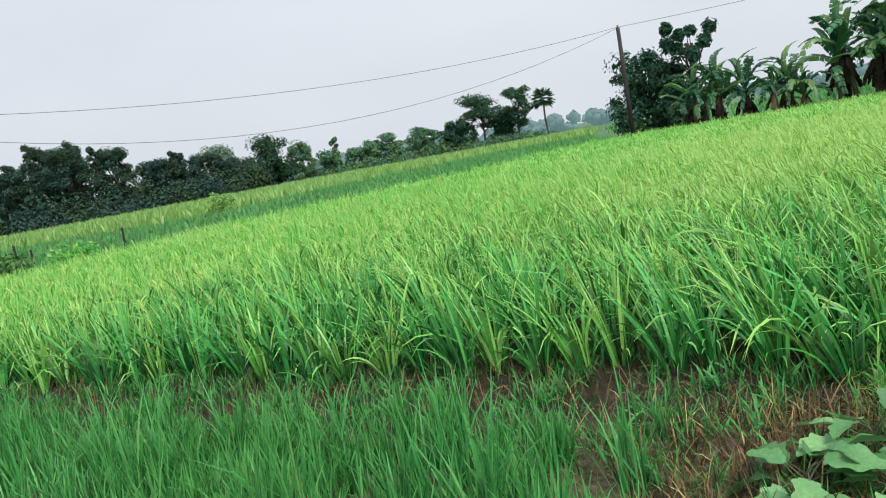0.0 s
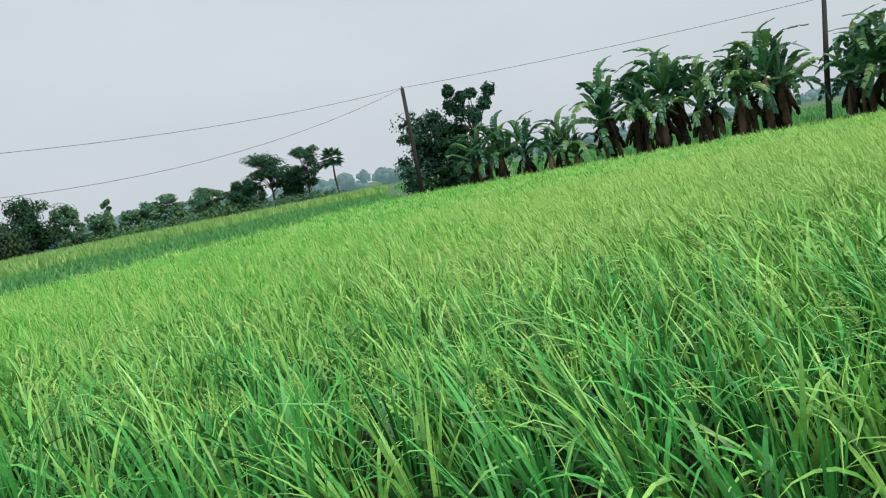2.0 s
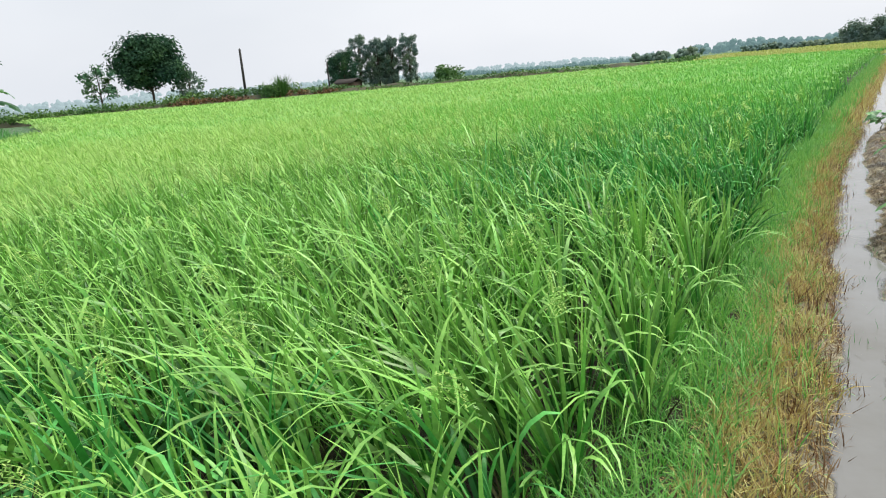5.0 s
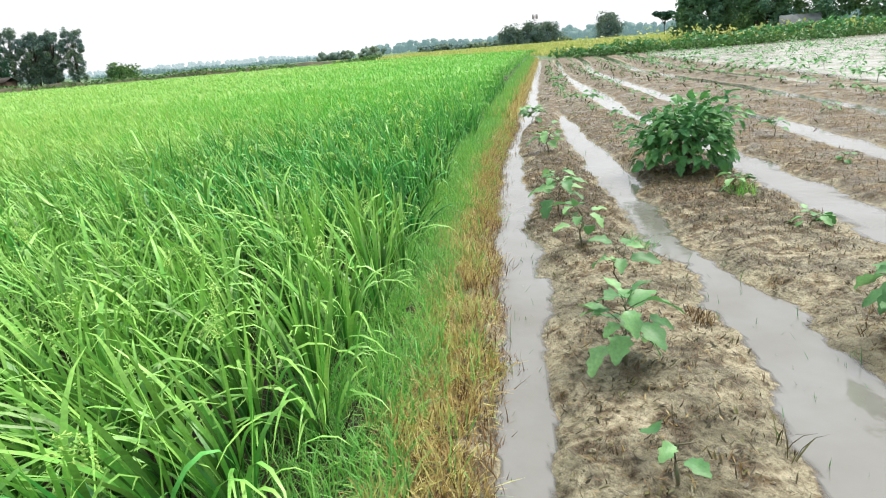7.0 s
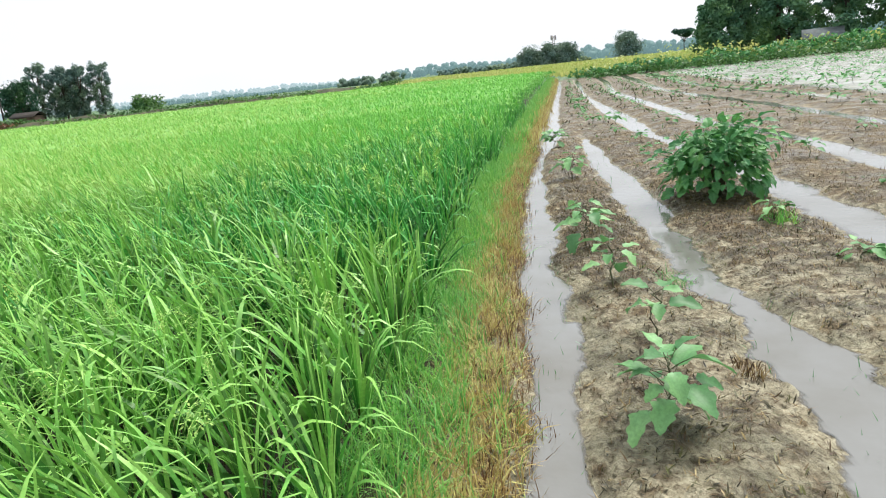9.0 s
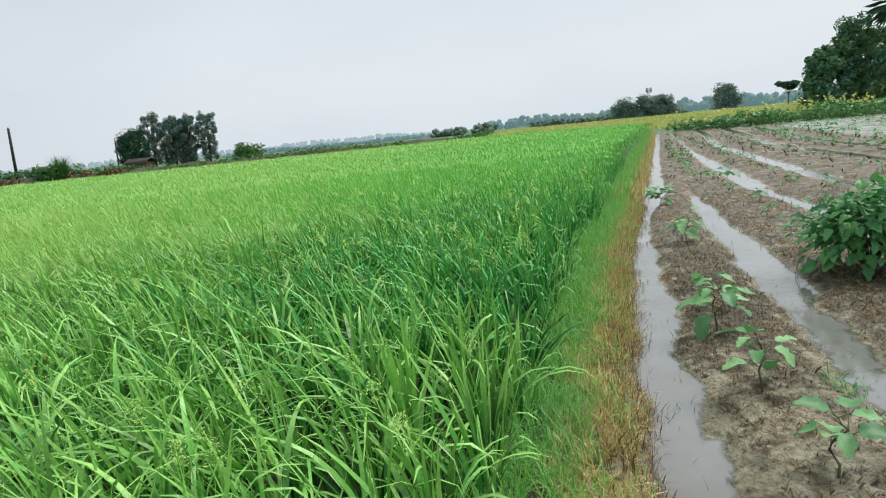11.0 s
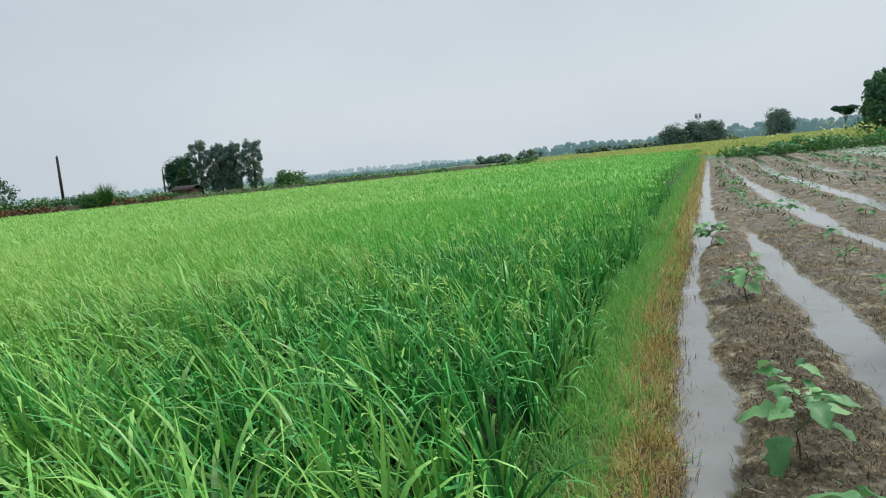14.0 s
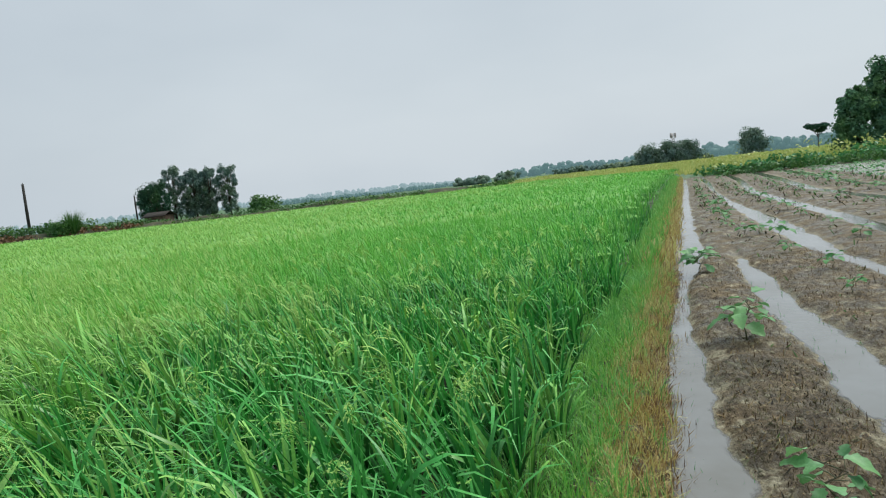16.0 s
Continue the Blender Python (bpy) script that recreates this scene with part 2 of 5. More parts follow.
# near-black stops and bright tips paint in the shade between rice blades
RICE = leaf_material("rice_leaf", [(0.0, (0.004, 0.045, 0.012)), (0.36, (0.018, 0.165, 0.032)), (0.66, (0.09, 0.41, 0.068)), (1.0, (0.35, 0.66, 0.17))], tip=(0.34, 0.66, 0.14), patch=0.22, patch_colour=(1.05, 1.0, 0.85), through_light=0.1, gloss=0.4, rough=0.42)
# greener, and darker than rice_leaf: shade of the field's edge painted in
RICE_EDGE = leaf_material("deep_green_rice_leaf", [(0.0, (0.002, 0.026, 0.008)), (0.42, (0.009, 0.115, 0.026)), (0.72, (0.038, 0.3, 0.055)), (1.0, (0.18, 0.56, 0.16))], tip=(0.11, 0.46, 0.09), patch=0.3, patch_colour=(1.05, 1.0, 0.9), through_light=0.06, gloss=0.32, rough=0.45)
RICE_FAR = leaf_material("ripening_rice_leaf", [(0.0, (0.15, 0.38, 0.065)), (0.5, (0.29, 0.56, 0.13)), (1.0, (0.48, 0.68, 0.21))], tip=(0.48, 0.66, 0.2), patch=0.09, patch_colour=(0.68, 0.93, 0.8), through_light=0.2)
RICE_MID = leaf_material("fresh_green_rice_leaf", [(0.0, (0.035, 0.24, 0.036)), (0.5, (0.115, 0.44, 0.066)), (1.0, (0.27, 0.61, 0.135))], tip=(0.27, 0.59, 0.12), patch=0.09, patch_colour=(0.75, 0.95, 0.85), through_light=0.2)
PANICLE = leaf_material("rice_grain", [(0.0, (0.22, 0.46, 0.1)), (1.0, (0.46, 0.65, 0.2))], rough=0.7, through_light=0.1, gloss=0.2, patch_colour=(1.05, 1.05, 0.9))
CANOPY = plain_material("rice_canopy", [(0.3, (0.1, 0.28, 0.04)), (0.7, (0.22, 0.46, 0.07))], 3.0, 0.8, 1.0, 9.0)
WEED = leaf_material("weed_leaf", [(0.0, (0.07, 0.34, 0.08)), (0.6, (0.12, 0.5, 0.12)), (1.0, (0.3, 0.58, 0.14))], tip=(0.26, 0.56, 0.14), patch=0.8)
SEEDLING = leaf_material("young_grass", [(0.0, (0.006, 0.07, 0.022)), (0.5, (0.035, 0.28, 0.07)), (1.0, (0.2, 0.5, 0.17))], tip=(0.12, 0.44, 0.11), patch=0.8, patch_colour=(1.1, 1.0, 0.8))
STRAW = leaf_material("dry_straw", [(0.0, (0.3, 0.2, 0.085)), (0.4, (0.58, 0.48, 0.2)), (1.0, (0.68, 0.72, 0.3))], through_light=0.2, patch=0.9, patch_colour=(0.85, 0.76, 0.6))
DEAD = leaf_material("dead_weed", [(0.0, (0.07, 0.042, 0.022)), (0.6, (0.2, 0.135, 0.06)), (1.0, (0.42, 0.34, 0.15))], through_light=0.15, patch=1.2, patch_colour=(0.8, 0.7, 0.6))
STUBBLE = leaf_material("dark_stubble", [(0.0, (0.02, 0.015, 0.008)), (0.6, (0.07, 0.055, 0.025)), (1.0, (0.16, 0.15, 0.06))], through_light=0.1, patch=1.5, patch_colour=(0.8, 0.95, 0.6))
RUSTY = leaf_material("rust_brown_grass", [(0.0, (0.08, 0.042, 0.02)), (0.6, (0.24, 0.13, 0.055)), (1.0, (0.5, 0.36, 0.16))], through_light=0.15, patch=1.2, patch_colour=(0.8, 0.75, 0.7))
WEED_DARK = leaf_material("coarse_grass", [(0.0, (0.05, 0.22, 0.065)), (0.6, (0.11, 0.38, 0.11)), (1.0, (0.22, 0.47, 0.15))], tip=(0.17, 0.43, 0.125), patch=0.12, patch_colour=(0.7, 0.85, 0.8))
WEED_SOFT = leaf_material("soft_weed_leaf", [(0.0, (0.03, 0.22, 0.05)), (0.5, (0.12, 0.45, 0.09)), (1.0, (0.35, 0.6, 0.19))], tip=(0.24, 0.55, 0.14), patch=0.8)
EGGLEAF = leaf_material("eggplant_leaf", [(0.0, (0.06, 0.2, 0.075)), (0.5, (0.13, 0.34, 0.14)), (1.0, (0.24, 0.5, 0.23))], rough=0.5, through_light=0.25, patch=5.0, patch_colour=(1.15, 1.05, 0.9), thing_random=True)
BUSHLEAF = leaf_material("bush_leaf", [(0.0, (0.04, 0.19, 0.07)), (1.0, (0.12, 0.36, 0.15))], rough=0.5, through_light=0.25, patch=4.0)
STEM = plain_material("plant_stem", [(0.3, (0.08, 0.12, 0.05)), (0.7, (0.14, 0.1, 0.07))], 30, 0.6, 0.2)
BANANA = leaf_material("banana_leaf", [(0.0, (0.022, 0.1, 0.07)), (0.6, (0.07, 0.21, 0.13)), (1.0, (0.2, 0.37, 0.21))], rough=0.35, through_light=0.25, patch=1.2, thing_random=True)
BANANA_DRY = leaf_material("dry_banana_leaf", [(0.0, (0.012, 0.009, 0.008)), (0.75, (0.05, 0.035, 0.025)), (1.0, (0.17, 0.12, 0.07))], rough=0.8, through_light=0.15, patch=1.0, thing_random=True)
BANANA_STEM = plain_material("banana_stem", [(0.3, (0.03, 0.022, 0.016)), (0.7, (0.13, 0.1, 0.055))], 3.0, 0.6, 0.4, 9.0, stretch=(1, 1, 0.2))
TREE_DARK = leaf_material("dark_foliage", [(0.0, (0.028, 0.078, 0.06)), (1.0, (0.058, 0.138, 0.095))], through_light=0.15, patch=0.3, gloss=0.06, rough=0.8)
# far trees: haze painted into paler, bluer leaf colours
TREE_MID = leaf_material("tree_foliage", [(0.0, (0.08, 0.18, 0.125)), (1.0, (0.14, 0.285, 0.18))], through_light=0.15, patch=0.3, gloss=0.06, rough=0.8)
TREE_GREY = leaf_material("haze_grey_foliage", [(0.0, (0.1, 0.18, 0.175)), (1.0, (0.2, 0.3, 0.285))], through_light=0.15, patch=0.2, gloss=0.06, rough=0.8)

# haze painted in: narrow bluish range for the wood, paler towards the skyline
WOOD_DARK = leaf_material("wood_foliage", [(0.0, (0.036, 0.078, 0.07)), (1.0, (0.06, 0.115, 0.1))], through_light=0.1, patch=0.2, gloss=0.04, rough=0.9)
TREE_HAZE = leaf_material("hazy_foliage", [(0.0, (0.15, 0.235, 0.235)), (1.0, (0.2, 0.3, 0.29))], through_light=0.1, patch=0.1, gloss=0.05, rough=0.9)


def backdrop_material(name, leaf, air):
    """Far woods; the haze of a long way of misty air is added as a glow."""
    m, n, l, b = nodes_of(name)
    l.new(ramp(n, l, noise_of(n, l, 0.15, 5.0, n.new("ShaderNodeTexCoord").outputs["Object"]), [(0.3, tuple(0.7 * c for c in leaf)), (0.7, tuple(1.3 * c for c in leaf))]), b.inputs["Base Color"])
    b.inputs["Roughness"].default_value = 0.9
    # glow of the air colour, laid over the leaves as haze
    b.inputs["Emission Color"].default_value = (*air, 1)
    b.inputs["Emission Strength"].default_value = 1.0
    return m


WOODS_FAR = backdrop_material("misted_foliage_glow", (0.06, 0.1, 0.085), (0.105, 0.175, 0.19))
WOODS_PALE = backdrop_material("pale_misted_foliage_glow", (0.05, 0.075, 0.07), (0.31, 0.4, 0.44))
SHRUB = leaf_material("shrub_leaf", [(0.0, (0.04, 0.13, 0.04)), (1.0, (0.1, 0.24, 0.06))], through_light=0.2, patch=0.2)
RUSSET = leaf_material("russet_scrub", [(0.0, (0.09, 0.05, 0.035)), (1.0, (0.22, 0.14, 0.08))], through_light=0.15, patch=0.25)
YELLOW = leaf_material("ripening_crop", [(0.0, (0.46, 0.47, 0.13)), (1.0, (0.72, 0.68, 0.26))], patch=0.1, patch_colour=(0.75, 0.95, 0.8))
LIGHTCROP = leaf_material("light_crop", [(0.0, (0.2, 0.44, 0.12)), (1.0, (0.36, 0.58, 0.19))], patch=0.07, patch_colour=(1.1, 1.0, 0.9))
BARK = plain_material("bark", [(0.3, (0.035, 0.028, 0.022)), (0.7, (0.1, 0.08, 0.06))], 4.0, 0.9, 0.6, 16.0, stretch=(1, 1, 0.3))
POLE = plain_material("weathered_pole", [(0.3, (0.016, 0.015, 0.014)), (0.7, (0.04, 0.037, 0.034))], 5.0, 0.85, 0.4, 25.0, stretch=(1, 1, 0.15))
CABLE = plain_material("cable", [(0.3, (0.08, 0.08, 0.08)), (0.7, (0.14, 0.14, 0.14))], 8.0, 0.6, 0.1)
THATCH = plain_material("thatch", [(0.3, (0.016, 0.013, 0.01)), (0.7, (0.04, 0.03, 0.024))], 6.0, 0.95, 0.6, 20.0)
TIN = plain_material("tin_roof", [(0.3, (0.1, 0.12, 0.12)), (0.7, (0.18, 0.21, 0.22))], 2.0, 0.65, 0.3, 8.0, metal=0.4)
CLAYWALL = plain_material("clay_wall", [(0.3, (0.07, 0.045, 0.03)), (0.7, (0.13, 0.085, 0.06))], 3.0, 0.95, 0.4, 12.0)
BANKSOIL = plain_material("bank_soil", [(0.3, (0.03, 0.045, 0.022)), (0.7, (0.1, 0.085, 0.05))], 0.8, 0.95, 0.5, 6.0)
STEEL = plain_material("mast_steel", [(0.3, (0.3, 0.3, 0.3)), (0.7, (0.5, 0.42, 0.4))], 1.0, 0.6, 0.1)


def ground_material():
    m, n, l, b = nodes_of("wet_mud")
    at = n.new("ShaderNodeAttribute")
    at.attribute_name = "along"
    vec = n.new("ShaderNodeTexCoord").outputs["Object"]
    coarse = noise_of(n, l, 2.2, 7.0, vec, 0.65)
    fine = noise_of(n, l, 14.0, 8.0, vec, 0.7)
    grit = noise_of(n, l, 70.0, 4.0, vec, 0.6)
    silt = ramp(n, l, fine, [(0.3, (0.21, 0.175, 0.12)), (0.52, (0.37, 0.33, 0.25)), (0.75, (0.51, 0.465, 0.37))])
    dark = ramp(n, l, fine, [(0.3, (0.042, 0.028, 0.017)), (0.52, (0.155, 0.114, 0.071)), (0.74, (0.36, 0.295, 0.2))])
    tone = ramp(n, l, coarse, [(0.38, (0.58, 0.61, 0.51)), (0.62, (1.17, 1.18, 1.08))])
    cover = n.new("ShaderNodeAttribute")
    cover.attribute_name = "litter"
    mix_in = n.new("ShaderNodeMath")
    mix_in.operation = "ADD"
    l.new(cover.outputs["Fac"], mix_in.inputs[0])
    l.new(noise_of(n, l, 22.0, 6.0, vec, 0.75), mix_in.inputs[1])
    patchy = n.new("ShaderNodeMapRange")
    patchy.inputs["From Min"].default_value, patchy.inputs["From Max"].default_value = 0.62, 1.3
    l.new(mix_in.outputs[0], patchy.inputs["Value"])
    mud = mix_colour(n, l, patchy.outputs["Result"], silt, dark)
    mud = mix_colour(n, l, 1.0, mud, tone, "MULTIPLY")
    crumbs = ramp(n, l, noise_of(n, l, 34.0, 7.0, vec, 0.75), [(0.36, (0.38, 0.33, 0.28)), (0.5, (1.0, 1.0, 1.0)), (0.66, (1.14, 1.13, 1.1))])
    mud = mix_colour(n, l, 1.0, mud, crumbs, "MULTIPLY")
    grass = ramp(n, l, noise_of(n, l, 0.35, 9.0, vec, 0.7), [(0.3, (0.03, 0.09, 0.025)), (0.7, (0.08, 0.18, 0.05))])
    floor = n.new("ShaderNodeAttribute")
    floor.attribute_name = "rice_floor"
    # wet earth under the rice, near black to deepen the shade there
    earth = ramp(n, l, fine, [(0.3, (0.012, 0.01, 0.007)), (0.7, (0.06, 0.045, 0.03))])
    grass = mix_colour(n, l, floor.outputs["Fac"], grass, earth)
    l.new(mix_colour(n, l, at.outputs["Fac"], grass, mud), b.inputs["Base Color"])
    wet = n.new("ShaderNodeMapRange")
    wet.inputs["From Min"].default_value, wet.inputs["From Max"].default_value = 0.4, 0.6
    wet.inputs["To Min"].default_value, wet.inputs["To Max"].default_value = 0.32, 0.85
    l.new(coarse, wet.inputs["Value"])
    l.new(wet.outputs["Result"], b.inputs["Roughness"])
    b.inputs["Specular IOR Level"].default_value = 0.4
    bp = n.new("ShaderNodeBump")
    bp.inputs["Strength"].default_value, bp.inputs["Distance"].default_value = 1.0, 0.05
    l.new(fine, bp.inputs["Height"])
    b2 = n.new("ShaderNodeBump")
    b2.inputs["Strength"].default_value, b2.inputs["Distance"].default_value = 0.5, 0.01
    l.new(grit, b2.inputs["Height"])
    l.new(bp.outputs["Normal"], b2.inputs["Normal"])
    l.new(b2.outputs["Normal"], b.inputs["Normal"])
    return m


def water_material(name="muddy_water", rough=0.07, ripple=0.004, silt=1.0):
    """Silty water: clear where it is a finger deep, milky brown-grey where it is deeper."""
    m, n, l, b = nodes_of(name)
    vec = n.new("ShaderNodeTexCoord").outputs["Object"]
    l.new(ramp(n, l, noise_of(n, l, 0.9, 5.0, vec), [(p, tuple(silt * c for c in colour)) for p, colour in ((0.3, (0.2, 0.185, 0.145)), (0.5, (0.27, 0.265, 0.24)), (0.7, (0.33, 0.335, 0.325)))]), b.inputs["Base Color"])
    b.inputs["Roughness"].default_value, b.inputs["IOR"].default_value = rough, 1.58
    b.inputs["Specular IOR Level"].default_value = 0.9
    bp = n.new("ShaderNodeBump")
    bp.inputs["Strength"].default_value, bp.inputs["Distance"].default_value = 0.5, ripple
    l.new(noise_of(n, l, 9.0 if ripple < 0.02 else 4.0, 3.0, vec), bp.inputs["Height"])
    l.new(bp.outputs["Normal"], b.inputs["Normal"])
    film = n.new("ShaderNodeBsdfGlossy")
    film.inputs["Roughness"].default_value = 0.05
    clear = n.new("ShaderNodeBsdfTransparent")
    clear.inputs["Color"].default_value = (0.86, 0.82, 0.75, 1)
    edge = n.new("ShaderNodeFresnel")
    edge.inputs["IOR"].default_value = 1.33
    thin = n.new("ShaderNodeMixShader")
    l.new(edge.outputs[0], thin.inputs[0])
    l.new(clear.outputs[0], thin.inputs[1])
    l.new(film.outputs[0], thin.inputs[2])
    depth = n.new("ShaderNodeAttribute")
    depth.attribute_name = "along"
    x = n.new("ShaderNodeMixShader")
    l.new(depth.outputs["Fac"], x.inputs[0])
    l.new(thin.outputs[0], x.inputs[1])
    l.new(b.outputs[0], x.inputs[2])
    l.new(x.outputs[0], n["Material Output"].inputs["Surface"])
    return m


# rippled_water: its raised base colour stands in for the sky it reflects
MUD, WATER, RIPPLED = ground_material(), water_material(silt=0.64), water_material("rippled_water", 0.2, 0.12, 1.6)


# ---------------------------------------------------------------- ground and water
def ladder(parts):
    out = [parts[0][0]]
    for start, stop, count in parts:
        out += list(np.linspace(start, stop, count + 1)[1:])
    return np.array(out)


gu = ladder([(-3000, -300, 8), (-300, -30, 14), (-30, -6, 20), (-6, 1, 40), (1, 9, 250), (9, 16, 100), (16, 32, 60), (32, 64, 40), (64, 300, 20), (300, 3000, 8)])
gv = ladder([(-3000, -300, 8), (-300, -46, 12), (-46, -8, 76), (-8, -2, 56), (-2, 0.5, 40), (0.5, 1.5, 30), (1.5, 3.5, 100), (3.5, 5.0, 24), (5.0, 20, 15), (20, 300, 24), (300, 3000, 8)])


def litter_at(u, v, z):
    """How far dead litter and stubble cover the silt: more on the crests and farther along the plot."""
    cover = 0.7 * waves(u, v, 91, 0.45) + 0.8 * waves(u, v, 92, 0.13) + 1.2 * smooth(5.0, 7.5, u) - 0.35 + 9 * (z - 0.02)
    cover = cover + 1.6 * (1 - smooth(1.2, 2.2, u))
    return np.maximum(smooth(-0.9, 0.9, cover) * smooth(-0.05, -0.01, z), smooth(3.5, 3.8, v - curve_of(u)))


GU, GV = np.meshgrid(gu, gv, indexing="ij")
gx, gy = xy(GU, GV)
gz = ground_height(GU, GV + 0)
gz = gz + np.where((GU > 0.5) & (GU < 16) & (GV > 0.4) & (GV < 3.6), rng.normal(0, 0.006, gz.shape) * smooth(-0.06, -0.02, gz), 0)
gz = np.where((np.abs(GU) > 80) | (np.abs(GV) > 60), 0.0, gz)
gi = (np.arange(len(gu) - 1)[:, None] * len(gv) + np.arange(len(gv) - 1)[None, :]).ravel()
gw = GV - curve_of(GU)
soil = smooth(-46, -44, gw) * (1 - smooth(3.5, 3.85, gw)) * (1 - smooth(58, 61, GU)) * smooth(-30, -24, GU)
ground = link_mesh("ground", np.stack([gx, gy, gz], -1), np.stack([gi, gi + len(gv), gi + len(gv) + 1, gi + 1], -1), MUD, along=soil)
litter_data = ground.data.attributes.new("litter", "FLOAT", "POINT")
litter_data.data.foreach_set("value", litter_at(GU, GV, gz).astype(np.float32).ravel())
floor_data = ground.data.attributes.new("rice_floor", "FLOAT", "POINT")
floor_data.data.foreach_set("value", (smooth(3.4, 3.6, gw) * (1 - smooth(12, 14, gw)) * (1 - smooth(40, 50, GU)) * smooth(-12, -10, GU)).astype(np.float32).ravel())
tagged(ground, "wet brown mud with low ridges and furrows, grassy beyond", "ground", kind="structure")



def water_sheet(name, v0, v1, material, label, rows=12):
    a = ladder([(-5.5, 1, 16), (1, 10, 150), (10, 20, 70), (20, 59, 50)])
    b = ladder([(v0, 1.3, rows // 3), (1.3, v1, rows - 1 - rows // 3)]) if v1 > 1.3 else np.linspace(v0, v1, rows)
    A, B = np.meshgrid(a, b, indexing="ij")
    px, py = xy(A, B + curve_of(A))
    deep = smooth(0.0, 0.009, -0.036 - ground_height(A, B + curve_of(A)))
    k = (np.arange(len(a) - 1)[:, None] * rows + np.arange(rows - 1)[None, :]).ravel()
    ob = link_mesh(name, np.stack([px, py, np.full(A.shape, -0.036)], -1), np.stack([k, k + rows, k + rows + 1, k + 1], -1), material, along=deep)
    return tagged(ob, label, "water", kind="structure")


water_sheet("water", -3.9, 3.5, WATER, "still grey rainwater standing in the muddy furrows", 150)
water_sheet("water", -44, -3.9, RIPPLED, "rippled bright rainwater flooding the far vegetable plot", 50)


# ---------------------------------------------------------------- rice field
def edge_v(u):
    """Where the rice begins."""
    return np.where(u < 2, 4.35 - 0.45 * smooth(-1, 2, u), 3.9) + curve_of(u)


FRONT = [xy(u, float(edge_v(np.array(u)))) for u in [74, 60, 45, 32, 25, 20, 15, 10, 6, 3, 1, -1, -5, -15.5]]
FIELD = FRONT + [(-11.3, 15.1), (-9, 20), (-4, 26.2), (-1, 30), (1.7, 35.5), (6.3, 38.0), (13, 34.0), (19.5, 30.0), (24.9, 22.9), (31, 25), (68, 55), (72, 40), (75, 30), (79, 15), (85, 3), (92, -8), (96, -18)]
WIND = (-0.13, 0.16)


def hills(spacing, jitter, poly, keep):
    xs, ys = [p[0] for p in poly], [p[1] for p in poly]
    a = np.arange(min(xs), max(xs), spacing)
    b = np.arange(min(ys), max(ys), spacing)
    X, Y = [g.ravel() for g in np.meshgrid(a, b)]
    X, Y = X + rng.uniform(-jitter, jitter, len(X)), Y + rng.uniform(-jitter, jitter, len(Y))
    ok = inside(X, Y, poly) & keep(X, Y)
    return X[ok], Y[ok]


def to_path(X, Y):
    """Distance from the line of the camera's walk at the corner of the field."""
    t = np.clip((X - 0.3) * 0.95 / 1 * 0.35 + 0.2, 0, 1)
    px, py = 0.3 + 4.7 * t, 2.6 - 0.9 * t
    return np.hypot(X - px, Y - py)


def rice_blades(X, Y, per, length, width, segs, spread, foot=0.03, upright=0.56):
    """Fans of leaves, hill by hill: most stand up and lean with the wind, the rest arch over and hang."""
    n = len(X) * per
    hx, hy = np.repeat(X, per), np.repeat(Y, per)
    hang = rng.random(n) > upright
    bend = np.where(hang, rng.uniform(1.3, 2.8, n), np.abs(rng.normal(0.35, 0.28, n)))
    tilt = np.where(hang, np.abs(rng.normal(0.24, 0.15, n)), np.abs(rng.normal(0.16, 0.1, n)))
    vigour = np.repeat(1 + 0.07 * waves(X, Y, 31, 3.0) + 0.05 * waves(X, Y, 32, 0.9) + rng.normal(0, 0.05, len(X)), per)
    bu, bv = uv_of(hx, hy)
    rim = smooth(0.05, 0.7, bv - edge_v(bu))
    vigour = vigour * np.where(hang, 0.85 + 0.3 * rim, 0.88 + 0.06 * rim)
    head = rng.uniform(0, 6.283, n)
    off = spread * np.sqrt(rng.random(n))
    gust = 1 + 0.45 * waves(X, Y, 33, 2.4)
    sway = (np.repeat(WIND[0] * gust + rng.normal(0, 0.07, len(X)), per)[:, None], np.repeat(WIND[1] * gust + rng.normal(0, 0.07, len(X)), per)[:, None])
    return blades(hx + off * np.cos(head), hy + off * np.sin(head), np.full(n, foot), vigour * rng.uniform(*length, n), head,
                  tilt, bend, rng.uniform(*width, n), segs, sway, curl=np.where(hang, 2.0, 1.3)[:, None])


def ripe(X, Y, more=0.0):
    """Where the stand turns yellow: the northern half of the field."""
    way = np.arctan2(Y - 1.5, X + 1.0) + more
    return rng.random(len(X)) < smooth(-0.1, 0.45, way) * (1 - 0.7 * smooth(1.05, 1.6, way))


def stuff(name, pieces, material, label, category):
    v, f, a = pieces
    return tagged(link_mesh(name, v, f, material, along=a), label, category, kind="stuff")


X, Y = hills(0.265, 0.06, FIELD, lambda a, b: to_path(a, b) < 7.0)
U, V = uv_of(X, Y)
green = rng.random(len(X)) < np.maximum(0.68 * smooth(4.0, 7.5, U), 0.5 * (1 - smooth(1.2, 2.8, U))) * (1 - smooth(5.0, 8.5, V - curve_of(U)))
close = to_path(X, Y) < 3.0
NEAR, FAR = dict(per=24, length=(0.42, 0.9), width=(0.012, 0.029), segs=8, spread=0.06, upright=0.52), dict(per=22, length=(0.45, 0.86), width=(0.014, 0.03), segs=5, spread=0.06, upright=0.54)
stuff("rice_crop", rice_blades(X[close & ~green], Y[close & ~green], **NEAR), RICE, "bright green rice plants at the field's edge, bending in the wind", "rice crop")
